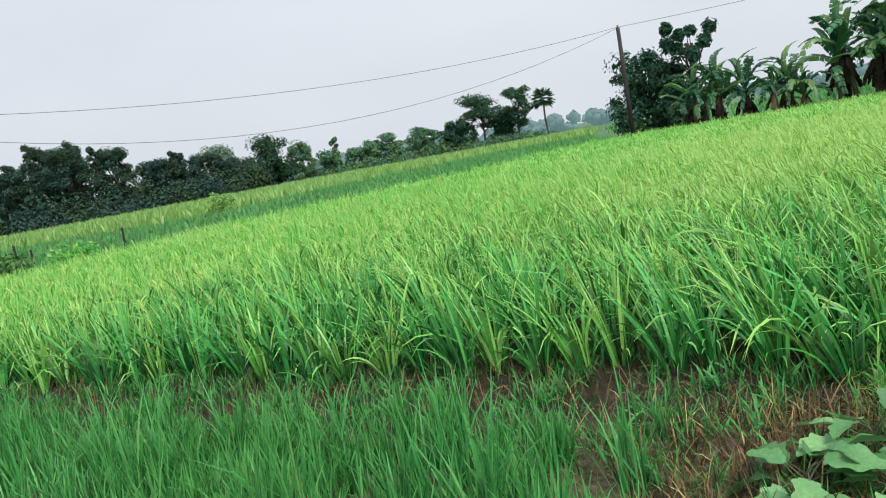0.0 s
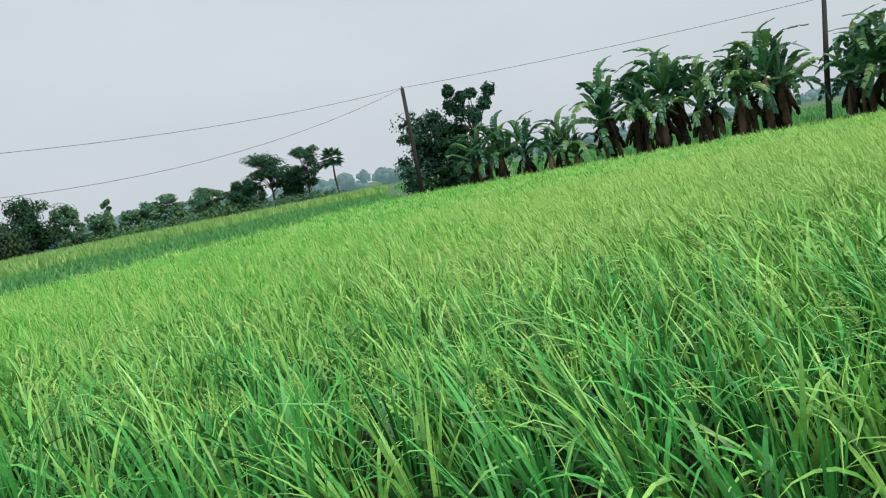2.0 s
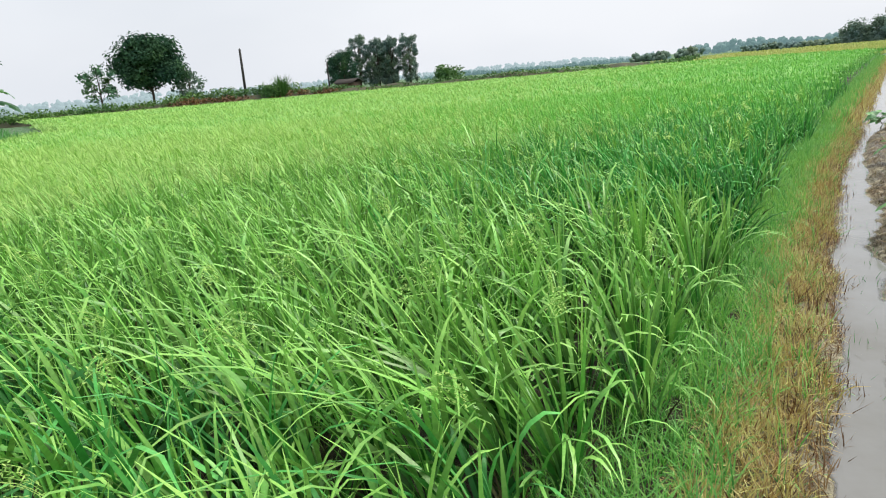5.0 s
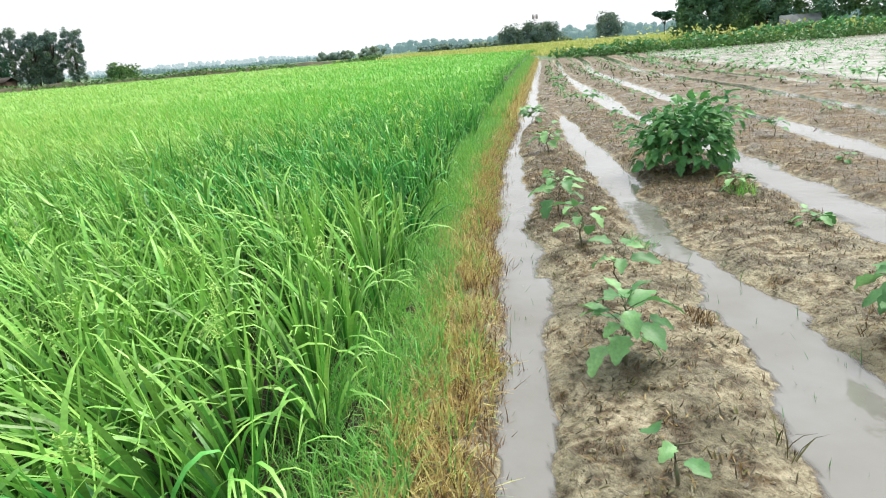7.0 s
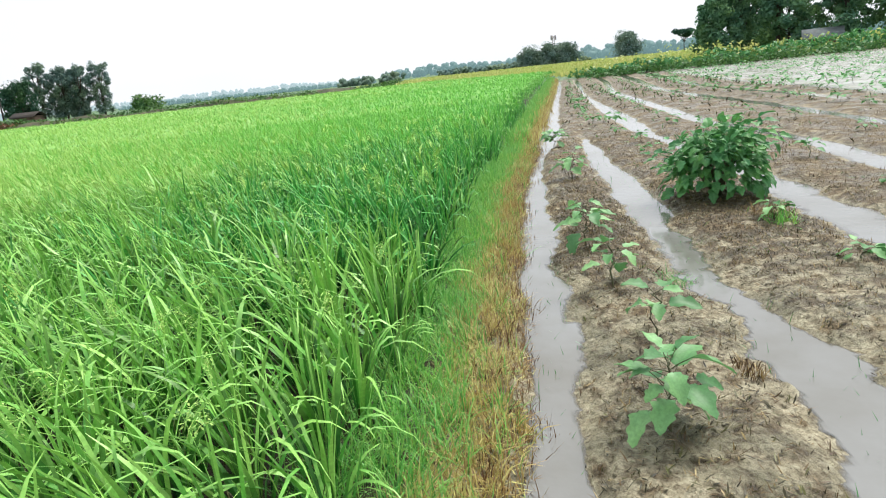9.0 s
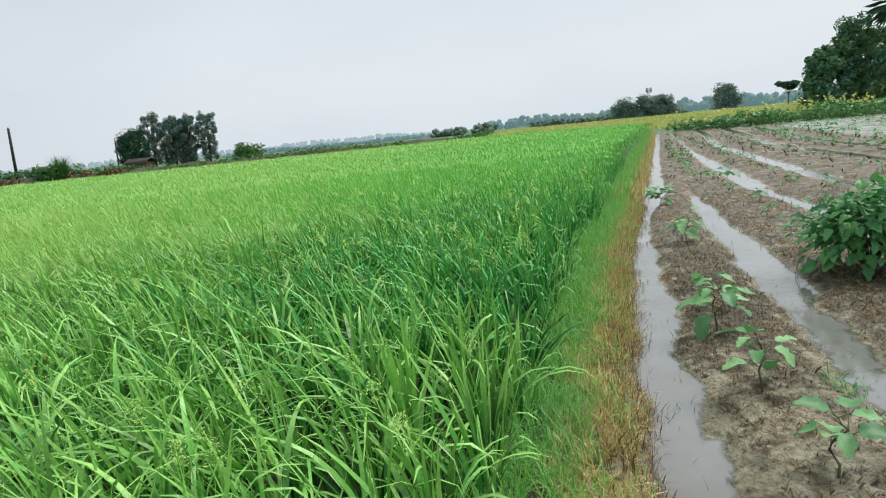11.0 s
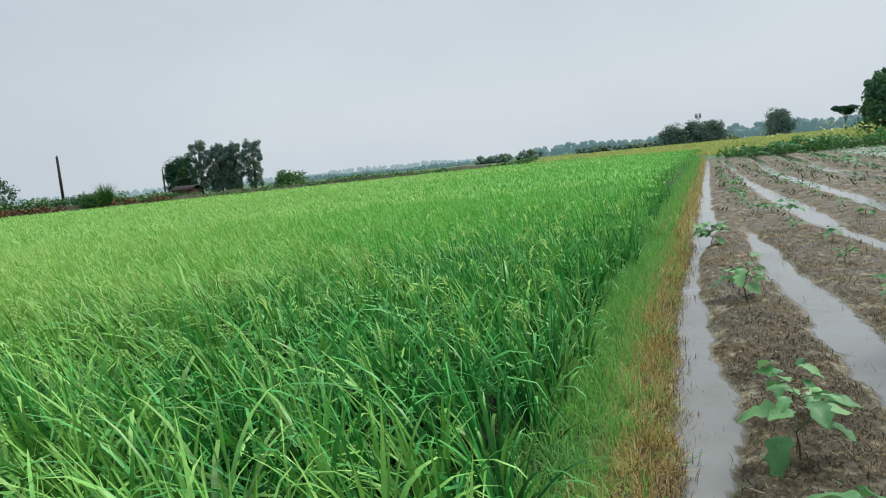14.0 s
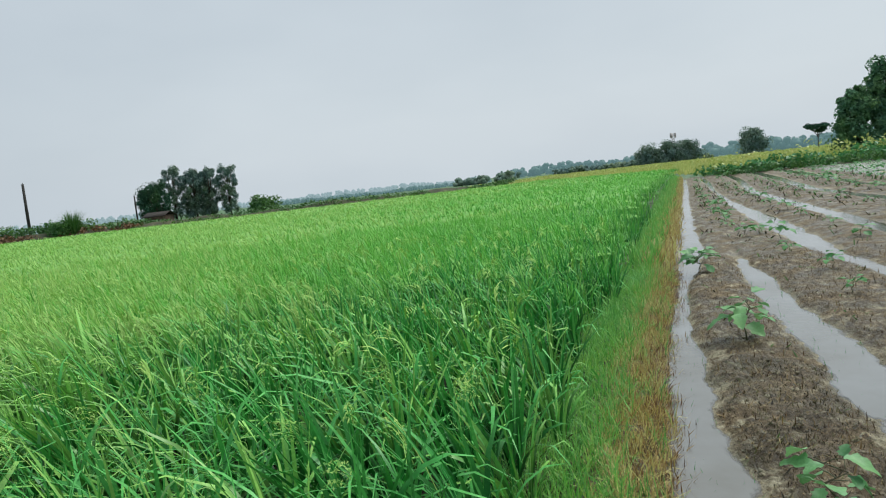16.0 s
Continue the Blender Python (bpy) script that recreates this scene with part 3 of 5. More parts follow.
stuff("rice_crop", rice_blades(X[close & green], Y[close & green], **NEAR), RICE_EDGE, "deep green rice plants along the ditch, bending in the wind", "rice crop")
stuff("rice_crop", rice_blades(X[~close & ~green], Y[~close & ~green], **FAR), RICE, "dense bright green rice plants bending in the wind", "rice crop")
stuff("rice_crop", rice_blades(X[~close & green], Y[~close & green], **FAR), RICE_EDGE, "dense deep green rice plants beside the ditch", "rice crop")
# withered leaves, dark and dense to add shade at the hills' feet
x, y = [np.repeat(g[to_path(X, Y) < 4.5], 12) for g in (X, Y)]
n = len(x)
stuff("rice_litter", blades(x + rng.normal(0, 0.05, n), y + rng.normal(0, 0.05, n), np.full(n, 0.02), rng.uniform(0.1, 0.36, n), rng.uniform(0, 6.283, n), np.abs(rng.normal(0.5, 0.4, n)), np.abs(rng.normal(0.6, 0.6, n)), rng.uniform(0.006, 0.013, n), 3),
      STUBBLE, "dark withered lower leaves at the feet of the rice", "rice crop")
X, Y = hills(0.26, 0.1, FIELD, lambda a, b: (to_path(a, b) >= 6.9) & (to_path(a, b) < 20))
U, V = uv_of(X, Y)
green = rng.random(len(X)) < 0.7 * smooth(4.3, 6.3, U) * (1 - smooth(5.0, 8.5, V - curve_of(U))) * (1 - 0.5 * smooth(10, 18, U))
gold = ripe(X, Y)
ditch = green
stuff("rice_crop", rice_blades(X[~green & ~gold], Y[~green & ~gold], 18, (0.3, 0.56), (0.011, 0.022), 3, 0.1, 0.25, 0.5), RICE_MID, "fresh green rice plants in the middle of the field", "rice crop")
green = green | ~gold
stuff("rice_crop", rice_blades(X[~green], Y[~green], 18, (0.3, 0.56), (0.011, 0.022), 3, 0.1, 0.25, 0.5), RICE_FAR, "yellowish green rice plants in the middle of the field", "rice crop")
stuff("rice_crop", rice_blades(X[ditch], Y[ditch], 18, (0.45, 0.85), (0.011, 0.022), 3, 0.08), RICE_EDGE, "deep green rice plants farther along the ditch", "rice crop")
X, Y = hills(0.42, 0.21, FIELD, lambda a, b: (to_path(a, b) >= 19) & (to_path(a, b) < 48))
gold = ripe(X, Y, 0.2)
stuff("rice_crop", rice_blades(X[gold], Y[gold], 9, (0.16, 0.34), (0.022, 0.04), 2, 0.22, 0.46, 0.35), RICE_FAR, "distant yellowish rice plants across the wide field", "rice crop")
stuff("rice_crop", rice_blades(X[~gold], Y[~gold], 9, (0.16, 0.34), (0.022, 0.04), 2, 0.22, 0.46, 0.35), RICE_MID, "distant green rice plants across the wide field", "rice crop")
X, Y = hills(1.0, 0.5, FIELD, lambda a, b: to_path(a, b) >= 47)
gold = ripe(X, Y, 0.35)
stuff("rice_crop", rice_blades(X[gold], Y[gold], 12, (0.14, 0.3), (0.06, 0.1), 2, 0.5, 0.48, 0.35), RICE_FAR, "far yellowish rice plants before the earth bank", "rice crop")
stuff("rice_crop", rice_blades(X[~gold], Y[~gold], 12, (0.14, 0.3), (0.06, 0.1), 2, 0.5, 0.48, 0.35), RICE_MID, "far green rice plants before the earth bank", "rice crop")

# the closed leaf canopy under the tips, away from the edge
cx, cy = [g.ravel() for g in np.meshgrid(np.arange(-16, 100, 0.8), np.arange(-30, 58, 0.8), indexing="ij")]
cn = len(np.arange(-30, 58, 0.8))
cidx = (np.arange(len(np.arange(-16, 100, 0.8)) - 1)[:, None] * cn + np.arange(cn - 1)[None, :]).ravel()
good = np.ones(len(cidx), bool)
for o in (0, 1, cn, cn + 1):
    good &= inside(cx[cidx + o], cy[cidx + o], FIELD) & (to_path(cx[cidx + o], cy[cidx + o]) > 8)
cidx = cidx[good]
cz = 0.42 + 0.12 * smooth(12, 24, to_path(cx, cy)) + 0.04 * waves(cx, cy, 41, 2.5)
stuff("rice_canopy", (np.stack([cx, cy, cz], -1), np.stack([cidx, cidx + cn, cidx + cn + 1, cidx + 1], -1), np.zeros(len(cx))), CANOPY,
      "closed green leaf canopy of the rice field", "rice crop")

# drooping ears above the near leaves
X, Y = hills(0.44, 0.22, FIELD, lambda a, b: to_path(a, b) < 13)


def ear_set(X, Y, strands, width, segs):
    """Stalk and a nodding head of thin branches, blown with the wind. Returns pieces and the branches' lines."""
    n = len(X)
    head = np.arctan2(WIND[1], WIND[0]) + rng.normal(0, 0.8, n)
    tall = rng.uniform(0.6, 0.74, n)
    droop = rng.uniform(1.1, 2.0, n)
    out = [blades(X, Y, np.full(n, 0.05), tall, head, np.full(n, 0.05), np.full(n, 0.3), np.full(n, 0.004), 4, WIND, [1, 1, 1, 1])]
    tip = out[0][0].reshape(n, 5, 2, 3)[:, -1].mean(1)
    lines = []
    for k in range(strands):
        got = blades(tip[:, 0], tip[:, 1], tip[:, 2] - 0.012 * k, rng.uniform(0.11, 0.2, n), head + rng.normal(0, 0.1, n), droop * 0.25 + rng.uniform(0.2, 0.4, n), droop + rng.uniform(-0.15, 0.15, n), np.full(n, width), segs, (0, 0), [0.6, 1, 1, 0.4])
        out.append(got)
        lines.append(got[0].reshape(n, segs + 1, 2, 3).mean(2))
    return out, lines


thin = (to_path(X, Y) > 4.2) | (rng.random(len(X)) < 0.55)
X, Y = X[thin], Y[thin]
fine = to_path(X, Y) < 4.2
stuff("rice_ears", joined(ear_set(X[~fine], Y[~fine], 6, 0.011, 3)[0]), PANICLE, "drooping pale yellow-green rice ears above the leaves", "rice crop")
ears, lines = ear_set(X[fine], Y[fine], 8, 0.003, 5)
for line in lines:
    for k in range(11):
        t = 0.6 + 4.2 * k / 11
        i = int(t)
        p = line[:, i] * (1 - t + i) + line[:, i + 1] * (t - i) + rng.normal(0, 0.003, (len(line), 3))
        n = len(p)
        ears.append(blades(p[:, 0], p[:, 1], p[:, 2], np.full(n, 0.014), rng.uniform(0, 6.283, n), rng.uniform(0.8, 2.4, n), np.zeros(n), np.full(n, 0.0075), 2, (0, 0), [0.3, 1, 0.9, 0.1]))
stuff("rice_ears", joined(ears), PANICLE, "nodding yellow-green rice ears with small grains", "rice crop")


# ---------------------------------------------------------------- edge of the field
def scatter(u0, u1, v0, v1, count, thin_edges=True):
    u = rng.uniform(u0, u1, count)
    t = rng.beta(1.8, 1.8, count) if thin_edges else rng.uniform(0, 1, count)
    v = v0 + (v1 - v0) * t + 0.06 * waves(u, u * 0, 61, 1.2) + curve_of(u)
    return u, v


def tufts(u, v, length, width, tilt, bend, segs=3, lift=0.0):
    x, y = xy(u, v)
    n = len(u)
    return blades(x, y, ground_height(u, v) - 0.01 + lift, rng.uniform(*length, n), rng.uniform(0, 6.283, n), np.abs(rng.normal(0, tilt, n)), np.abs(rng.normal(0, bend, n)), rng.uniform(*width, n), segs)


u, v = scatter(0.9, 15, 3.22, 3.72, 44000)
keep = waves(u, v, 77, 0.35) > -0.55
a = tufts(u[keep], v[keep], (0.03, 0.15), (0.003, 0.008), 1.0, 1.0, 2)
u, v = scatter(15, 60, 3.2, 3.85, 9000)
stuff("dry_grass", joined([a, tufts(u, v, (0.1, 0.3), (0.012, 0.03), 0.5, 0.7, 2)]), STRAW, "dry straw-yellow grass along the furrow", "dry grass")
u, v = scatter(0.9, 15, 3.14, 3.5, 11000)
stuff("dry_grass", tufts(u, v, (0.04, 0.13), (0.003, 0.008), 0.9, 0.9, 2), RUSTY, "rust-brown withered grass at the water's edge", "dry grass")
u, v = scatter(0.4, 15, 3.48, 4.2, 30000)
keep = waves(u, v, 78, 0.4) > -0.5
a = tufts(u[keep], v[keep], (0.06, 0.26), (0.003, 0.008), 0.7, 1.0, 3)
u, v = scatter(0.8, 15, 3.25, 3.75, 6000)
keep = waves(u, v, 79, 0.5) > 0.1
a = joined([a, tufts(u[keep], v[keep], (0.06, 0.22), (0.003, 0.008), 0.6, 0.9, 3)])
u, v = scatter(15, 60, 3.45, 4.0, 9000)
stuff("weeds", joined([a, tufts(u, v, (0.15, 0.4), (0.012, 0.03), 0.4, 0.7, 2)]), WEED_SOFT, "fine soft green weeds between rice and dry grass", "weeds")
u, v = scatter(-9, -0.5, 2.2, 3.6, 1100, False)
keep = waves(u, v, 71, 0.8) + 0.5 * (1 - smooth(-1.6, -0.4, u)) - 1.3 * smooth(3.1, 3.6, v) > -0.4
tall = np.repeat(rng.lognormal(-0.12, 0.3, int(keep.sum())), 16)
u, v = [np.repeat(g[keep], 16) + rng.normal(0, 0.03, 16 * int(keep.sum())) for g in (u, v)]
x, y = xy(u, v)
n = len(u)
stuff("young_grass", blades(x, y, ground_height(u, v) - 0.01, tall * rng.uniform(0.16, 0.4, n), rng.uniform(0, 6.283, n), np.abs(rng.normal(0, 0.2, n)), np.abs(rng.normal(0, 0.45, n)), rng.uniform(0.006, 0.014, n), 3),
      SEEDLING, "bright green upright young grass before the rice", "grass")
u, v = scatter(-7, 1.4, 2.7, 4.6, 14000, False)
keep = waves(u, v, 72, 0.7) - 0.7 * smooth(3.4, 3.9, v) > -0.1
stuff("weeds", tufts(u[keep], v[keep], (0.05, 0.22), (0.004, 0.009), 0.6, 0.9, 3), SEEDLING, "tangled low green weeds at the rice edge", "weeds")
u, v = scatter(-0.9, 1.6, 2.4, 4.2, 14000, False)
keep = ((u - 0.3) / 1.0) ** 2 + ((v - 3.25) / 0.75) ** 2 + 0.3 * waves(u, v, 73, 0.5) < 1
u, v = u[keep], v[keep]
stuff("dead_weeds", tufts(u[::2], v[::2], (0.05, 0.2), (0.003, 0.006), 1.3, 0.9, 3), RUSTY, "dead rust-brown weeds lying on the mud", "dead weeds")
stuff("dead_weeds", tufts(u[1::3], v[1::3], (0.05, 0.2), (0.003, 0.007), 1.2, 0.9, 3), STUBBLE, "dark rotten weeds flat on the mud", "dead weeds")
stuff("dead_weeds", tufts(u[3::24], v[3::24], (0.1, 0.26), (0.003, 0.007), 1.0, 1.1, 3), STRAW, "yellow straw lying over dead weeds", "dead weeds")

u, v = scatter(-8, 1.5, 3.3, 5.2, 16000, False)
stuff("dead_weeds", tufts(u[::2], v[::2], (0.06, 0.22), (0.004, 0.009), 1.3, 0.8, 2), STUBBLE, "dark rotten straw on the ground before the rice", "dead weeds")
stuff("dead_weeds", tufts(u[1::4], v[1::4], (0.06, 0.25), (0.003, 0.008), 1.1, 0.9, 3), RUSTY, "brown withered stalks before the rice", "dead weeds")
u, v = scatter(-8, 1.5, 3.1, 5.0, 1100, False)
keep = waves(u, v, 75, 0.8) > -0.2
u, v = [np.repeat(g[keep], 14) + rng.normal(0, 0.05, 14 * int(keep.sum())) for g in (u, v)]
stuff("weeds", tufts(u, v, (0.05, 0.2), (0.008, 0.018), 0.7, 0.9, 3), SEEDLING, "small leafy green weeds at the feet of the rice", "weeds")

# stubble and litter on the mud
u, v = scatter(1.2, 16, -3.5, 3.3, 42000, False)
z = ground_height(u, v)
keep = (litter_at(u, v, z) + 0.3 * waves(u, v, 94, 0.5) > 0.66) & (z > -0.03)
stuff("mud_litter", tufts(u[keep], v[keep], (0.02, 0.08), (0.003, 0.009), 1.0, 0.8, 2), DEAD, "short dead stubble and straw bits on the mud", "litter")
u, v = scatter(1.4, 10, 0.4, 3.2, 80000, False)
z = ground_height(u, v)
keep = (litter_at(u, v, z) + 0.25 * waves(u, v, 93, 0.12) + rng.normal(0, 0.2, len(u)) > 0.62) & (z > -0.035)
stuff("mud_litter", tufts(u[keep], v[keep], (0.012, 0.045), (0.003, 0.007), 1.0, 0.9, 2), STUBBLE, "matted dark stubble on the wet silt", "litter")
u, v = scatter(6, 45, -14, 2.95, 60000, False)
z = ground_height(u, v)
keep = (waves(u, v, 95, 0.9) + 8 * (z - 0.02) > 0.5) & (z > -0.012)
u, v = u[keep], v[keep]
far = smooth(8, 30, u)
x, y = xy(u, v)
n = len(u)
weeds = blades(x, y, z[keep] - 0.005, (1 + 1.2 * far) * rng.uniform(0.03, 0.11, n), rng.uniform(0, 6.283, n), 0.5 + np.abs(rng.normal(0, 0.6, n)), np.abs(rng.normal(0, 0.8, n)), (1 + 2 * far) * rng.uniform(0.007, 0.02, n), 2)
half = len(weeds[1]) // 6 * 2
stuff("ridge_weeds", (weeds[0], weeds[1][:half], weeds[2]), SHRUB, "scattered small green weeds over the mud ridges", "weeds")
stuff("ridge_litter", (weeds[0], weeds[1][half:], weeds[2]), STUBBLE, "dark dead weeds over the mud ridges", "litter")
u, v = scatter(1.2, 14, 1.4, 3.3, 3600, False)
keep = (ground_height(u, v) < -0.03) & (waves(u, v, 94, 0.5) > 0.0)
u, v = u[keep], v[keep]
stuff("water_shoots", tufts(u, v, (0.05, 0.11), (0.003, 0.006), 0.5, 0.7, 2, 0.0), BUSHLEAF, "small dark shoots poking out of the water", "weeds")


def flecks(u, v, length, width):
    """Bits of rotten leaf and straw that lie nearly flat."""
    x, y = xy(u, v)
    n = len(u)
    return blades(x, y, ground_height(u, v) + 0.005, rng.uniform(*length, n), rng.uniform(0, 6.283, n), rng.uniform(0.9, 1.6, n), rng.uniform(-0.6, 0.6, n), rng.uniform(*width, n), 2)


u, v = scatter(1.2, 10, -0.2, 3.25, 60000, False)
z = ground_height(u, v)
keep = (0.6 * waves(u, v, 96, 0.5) + 0.7 * waves(u, v, 97, 0.16) + 8 * (z - 0.02) + rng.normal(0, 0.25, len(u)) > 0.15) & (z > -0.034)
u, v = u[keep], v[keep]
stuff("mud_litter", flecks(u[::2], v[::2], (0.015, 0.055), (0.005, 0.014)), STUBBLE, "rotten dark leaf bits matted on the mud", "litter")
stuff("mud_litter", flecks(u[1::2], v[1::2], (0.015, 0.06), (0.003, 0.009)), DEAD, "brown straw bits pressed into the mud", "litter")


def clods(count, u0, u1, v0, v1, size):
    """Small rounded lumps of earth, one joined mesh."""
    bm = bmesh.new()
    bmesh.ops.create_icosphere(bm, subdivisions=1, radius=1.0)
    base = np.array([p.co for p in bm.verts])
    tri = np.array([[p.index for p in f.verts] for f in bm.faces])
    bm.free()
    u, v = scatter(u0, u1, v0, v1, count, False)
    z = ground_height(u, v)
    ok = z > -0.02
    u, v, z = u[ok], v[ok], z[ok]
    x, y = xy(u, v)
    s = size * rng.lognormal(0, 0.5, len(u))
    shape = base[None] * (1 + rng.normal(0, 0.16, (len(u), len(base), 1))) * s[:, None, None] * np.array([1, 1, 0.6])
    verts = shape + np.stack([x, y, z], -1)[:, None, :]
    return verts.reshape(-1, 3), (tri[None] + (np.arange(len(u)) * len(base))[:, None, None]).reshape(-1, 3), np.ones(len(u) * len(base))


stuff("mud_clods", clods(3500, 1.2, 11, -3.0, 3.3, 0.009), MUD, "small crumbling clods of brown earth", "clods")


# ---------------------------------------------------------------- vegetable plants
def leaf_mesh(name, length, width, seed, material, lobes=0.12, droop=0.35, rows=7, stalk=0.0, joined_stalk=False):
    """One broad leaf with a wavy lobed margin, a folded midrib, a drooping tip and its stalk, along +x."""
    r = random.Random(seed)
    verts, faces = [], []
    ph = r.uniform(0, 6)
    for i in range(3 if joined_stalk else 0):
        for j in (-1, -0.5, 0, 0.5, 1):
            verts.append((stalk * i / 3, 0.0035 * j, stalk * (0.5 * (i / 3) ** 0.7) + 0.0025 * (1 - abs(j))))
    for i in range(rows + 1):
        s = i / rows
        half = width / 2 * max(0.02, math.sin(math.pi * min(1, s ** 0.85 * 0.9 + 0.09)) ** 0.6) * (1 + lobes * math.cos(s * 19 + 0.4 * math.sin(ph)))
        if i == rows:
            half = 0.002
        if stalk and i == 0:
            half = 0.006
        z = -droop * length * s * s
        for j in (-1, -0.5, 0, 0.5, 1):
            ripple = 0.04 * length * math.sin(s * 9 + j * 2 + ph) * abs(j) * min(1, s * 6)
            verts.append((stalk + length * s, half * j, stalk * 0.5 + z + abs(j) * half * 0.28 + ripple))
    for i in range(rows + (3 if joined_stalk else 0)):
        for j in range(4):
            k = i * 5 + j
            faces.append((k, k + 5, k + 6, k + 1))
    me = bpy.data.meshes.new(name)
    me.from_pydata(verts, [], faces)
    me.materials.append(material)
    for p in me.polygons:
        p.use_smooth = True
    return me


EGG_LEAVES = [leaf_mesh("leaf", 0.18 + 0.015 * k, 0.112 + 0.01 * k, k, EGGLEAF, 0.2, 0.12 + 0.11 * k, 12, 0.12) for k in range(4)]
MIDLEAVES = [leaf_mesh("leaf", 0.17, 0.13, 20 + k, BUSHLEAF, 0.15, 0.3, 5, 0.1, True) for k in range(2)]


def stalk_mesh(length):
    """The bent round stalk that carries one leaf, along +x."""
    bm = bmesh.new()
    tube(bm, [(length * t, 0, length * 0.5 * t ** 0.7) for t in (0, 0.33, 0.66, 1.05)], [0.0042, 0.0036, 0.003, 0.0024], 5)
    me = bpy.data.meshes.new("leaf_stalk")
    bm.to_mesh(me)
    bm.free()
    me.materials.append(STEM)
    return me


STALK = stalk_mesh(0.12)


def eggplant(place, height, count, seed, label, size=1.0, meshes=EGG_LEAVES):
    """A young plant: one crooked stem, leaf stalks, and broad leaves as parts."""
    r = random.Random(seed)
    root = new("eggplant")
    bm = bmesh.new()
    stem = [Vector((0, 0, -0.03))]
    for k in range(1, 6):
        stem.append(Vector((r.uniform(-0.03, 0.03) * k / 2, r.uniform(-0.03, 0.03) * k / 2, height * 0.8 * k / 5)))
    tube(bm, stem, [0.008, 0.0075, 0.007, 0.006, 0.005, 0.003], 6)
    spots = []
    for k in range(count):
        s = 0.35 + 0.65 * (k + 0.5) / count
        i = min(4, int(s * 5))
        foot = stem[i].lerp(stem[i + 1], s * 5 - i)
        a = k * 2.4 + r.uniform(-0.4, 0.4)
        spots.append((foot, a, s))
    part("stem", bm, STEM, root, "thin dark green stem")
    for foot, a, s in spots:
        leaf = new("leaf", r.choice(meshes))
        leaf.parent = root
        k = size * r.uniform(0.7, 1.15) * (1.15 - 0.5 * max(0, s - 0.5))
        leaf.matrix_basis = Matrix.Translation(foot) @ Euler((r.uniform(-0.4, 0.4), r.uniform(-0.55, 0.5), a)).to_matrix().to_4x4() @ Matrix.Diagonal((k, k, k, 1))
        if meshes is EGG_LEAVES:
            new("leaf_stalk", STALK).parent = leaf
    root.location = place
    root.rotation_euler[2] = r.uniform(0, 6)
    return tagged(root, label, "eggplant", "eggplants on the ridges")


def on_ridge(u, w):
    v = w + float(curve_of(u))
    return (*xy(u, v), float(ground_height(np.array(u), np.array(v))))


EGG_A = "young eggplant with broad pale green leaves on a mud ridge"
for k, (u, w, h, c, s) in enumerate([(3.58, 2.6, 0.42, 22, 0.95), (4.7, 2.47, 0.36, 8, 1.05), (5.7, 2.59, 0.42, 10, 0.95), (6.87, 2.68, 0.42, 15, 1.0), (7.5, 2.64, 0.36, 12, 0.9),
                                     (10.7, 2.64, 0.42, 16, 1.0), (14.7, 2.95, 0.34, 20, 1.1), (3.74, 1.2, 0.46, 17, 1.15), (5.97, 0.82, 0.12, 9, 0.8), (7.3, 1.0, 0.16, 8, 0.8), (0.1, 2.98, 0.14, 13, 1.25), (0.32, 3.33, 0.16, 12, 1.2), (0.42, 2.85, 0.14, 13, 1.25)]):
    eggplant(on_ridge(u, w), h, c, 100 + k, EGG_A, s * (0.78 if u < 1 else 0.72))
eggplant(on_ridge(2.57, 2.58), 0.2, 3, 140, "single thin eggplant seedling in wet mud", 0.5)
proto = [eggplant(on_ridge(22.0 + 2.3 * k, 2.26), 0.3 + 0.04 * k, 9, 160 + k, "small eggplant on a distant mud ridge", 0.9, MIDLEAVES) for k in range(3)]
rr = random.Random(5)
for k, u0 in enumerate([18.5, 10.8, 8.4, 9.5, 12, 13, 15, 18, 20, 22, 25, 28, 30]):
    u = u0
    while u < 54:
        here = [float(furrow_at(k + s, u)[0]) for s in (0, 1)]
        if k == 0 and u > 17:
            here[1] = float(furrow_at(2, u)[0])
        if here[0] - here[1] > 0.7 and not (k == 1 and u > 20):
            s = rr.uniform(0.45, 0.95) * (1.35 if k > 3 else 1.0)
            copy_thing(rr.choice(proto), Matrix.Translation(on_ridge(u, sum(here) / 2 + rr.uniform(-0.15, 0.15))) @ Matrix.Rotation(rr.uniform(0, 6.28), 4, "Z") @ Matrix.Diagonal((s, s, s * rr.uniform(0.6, 1.1), 1)))
        u += rr.uniform(1.0, 2.2) * (1 + u / 60) * (0.5 if k > 3 else 1.0)


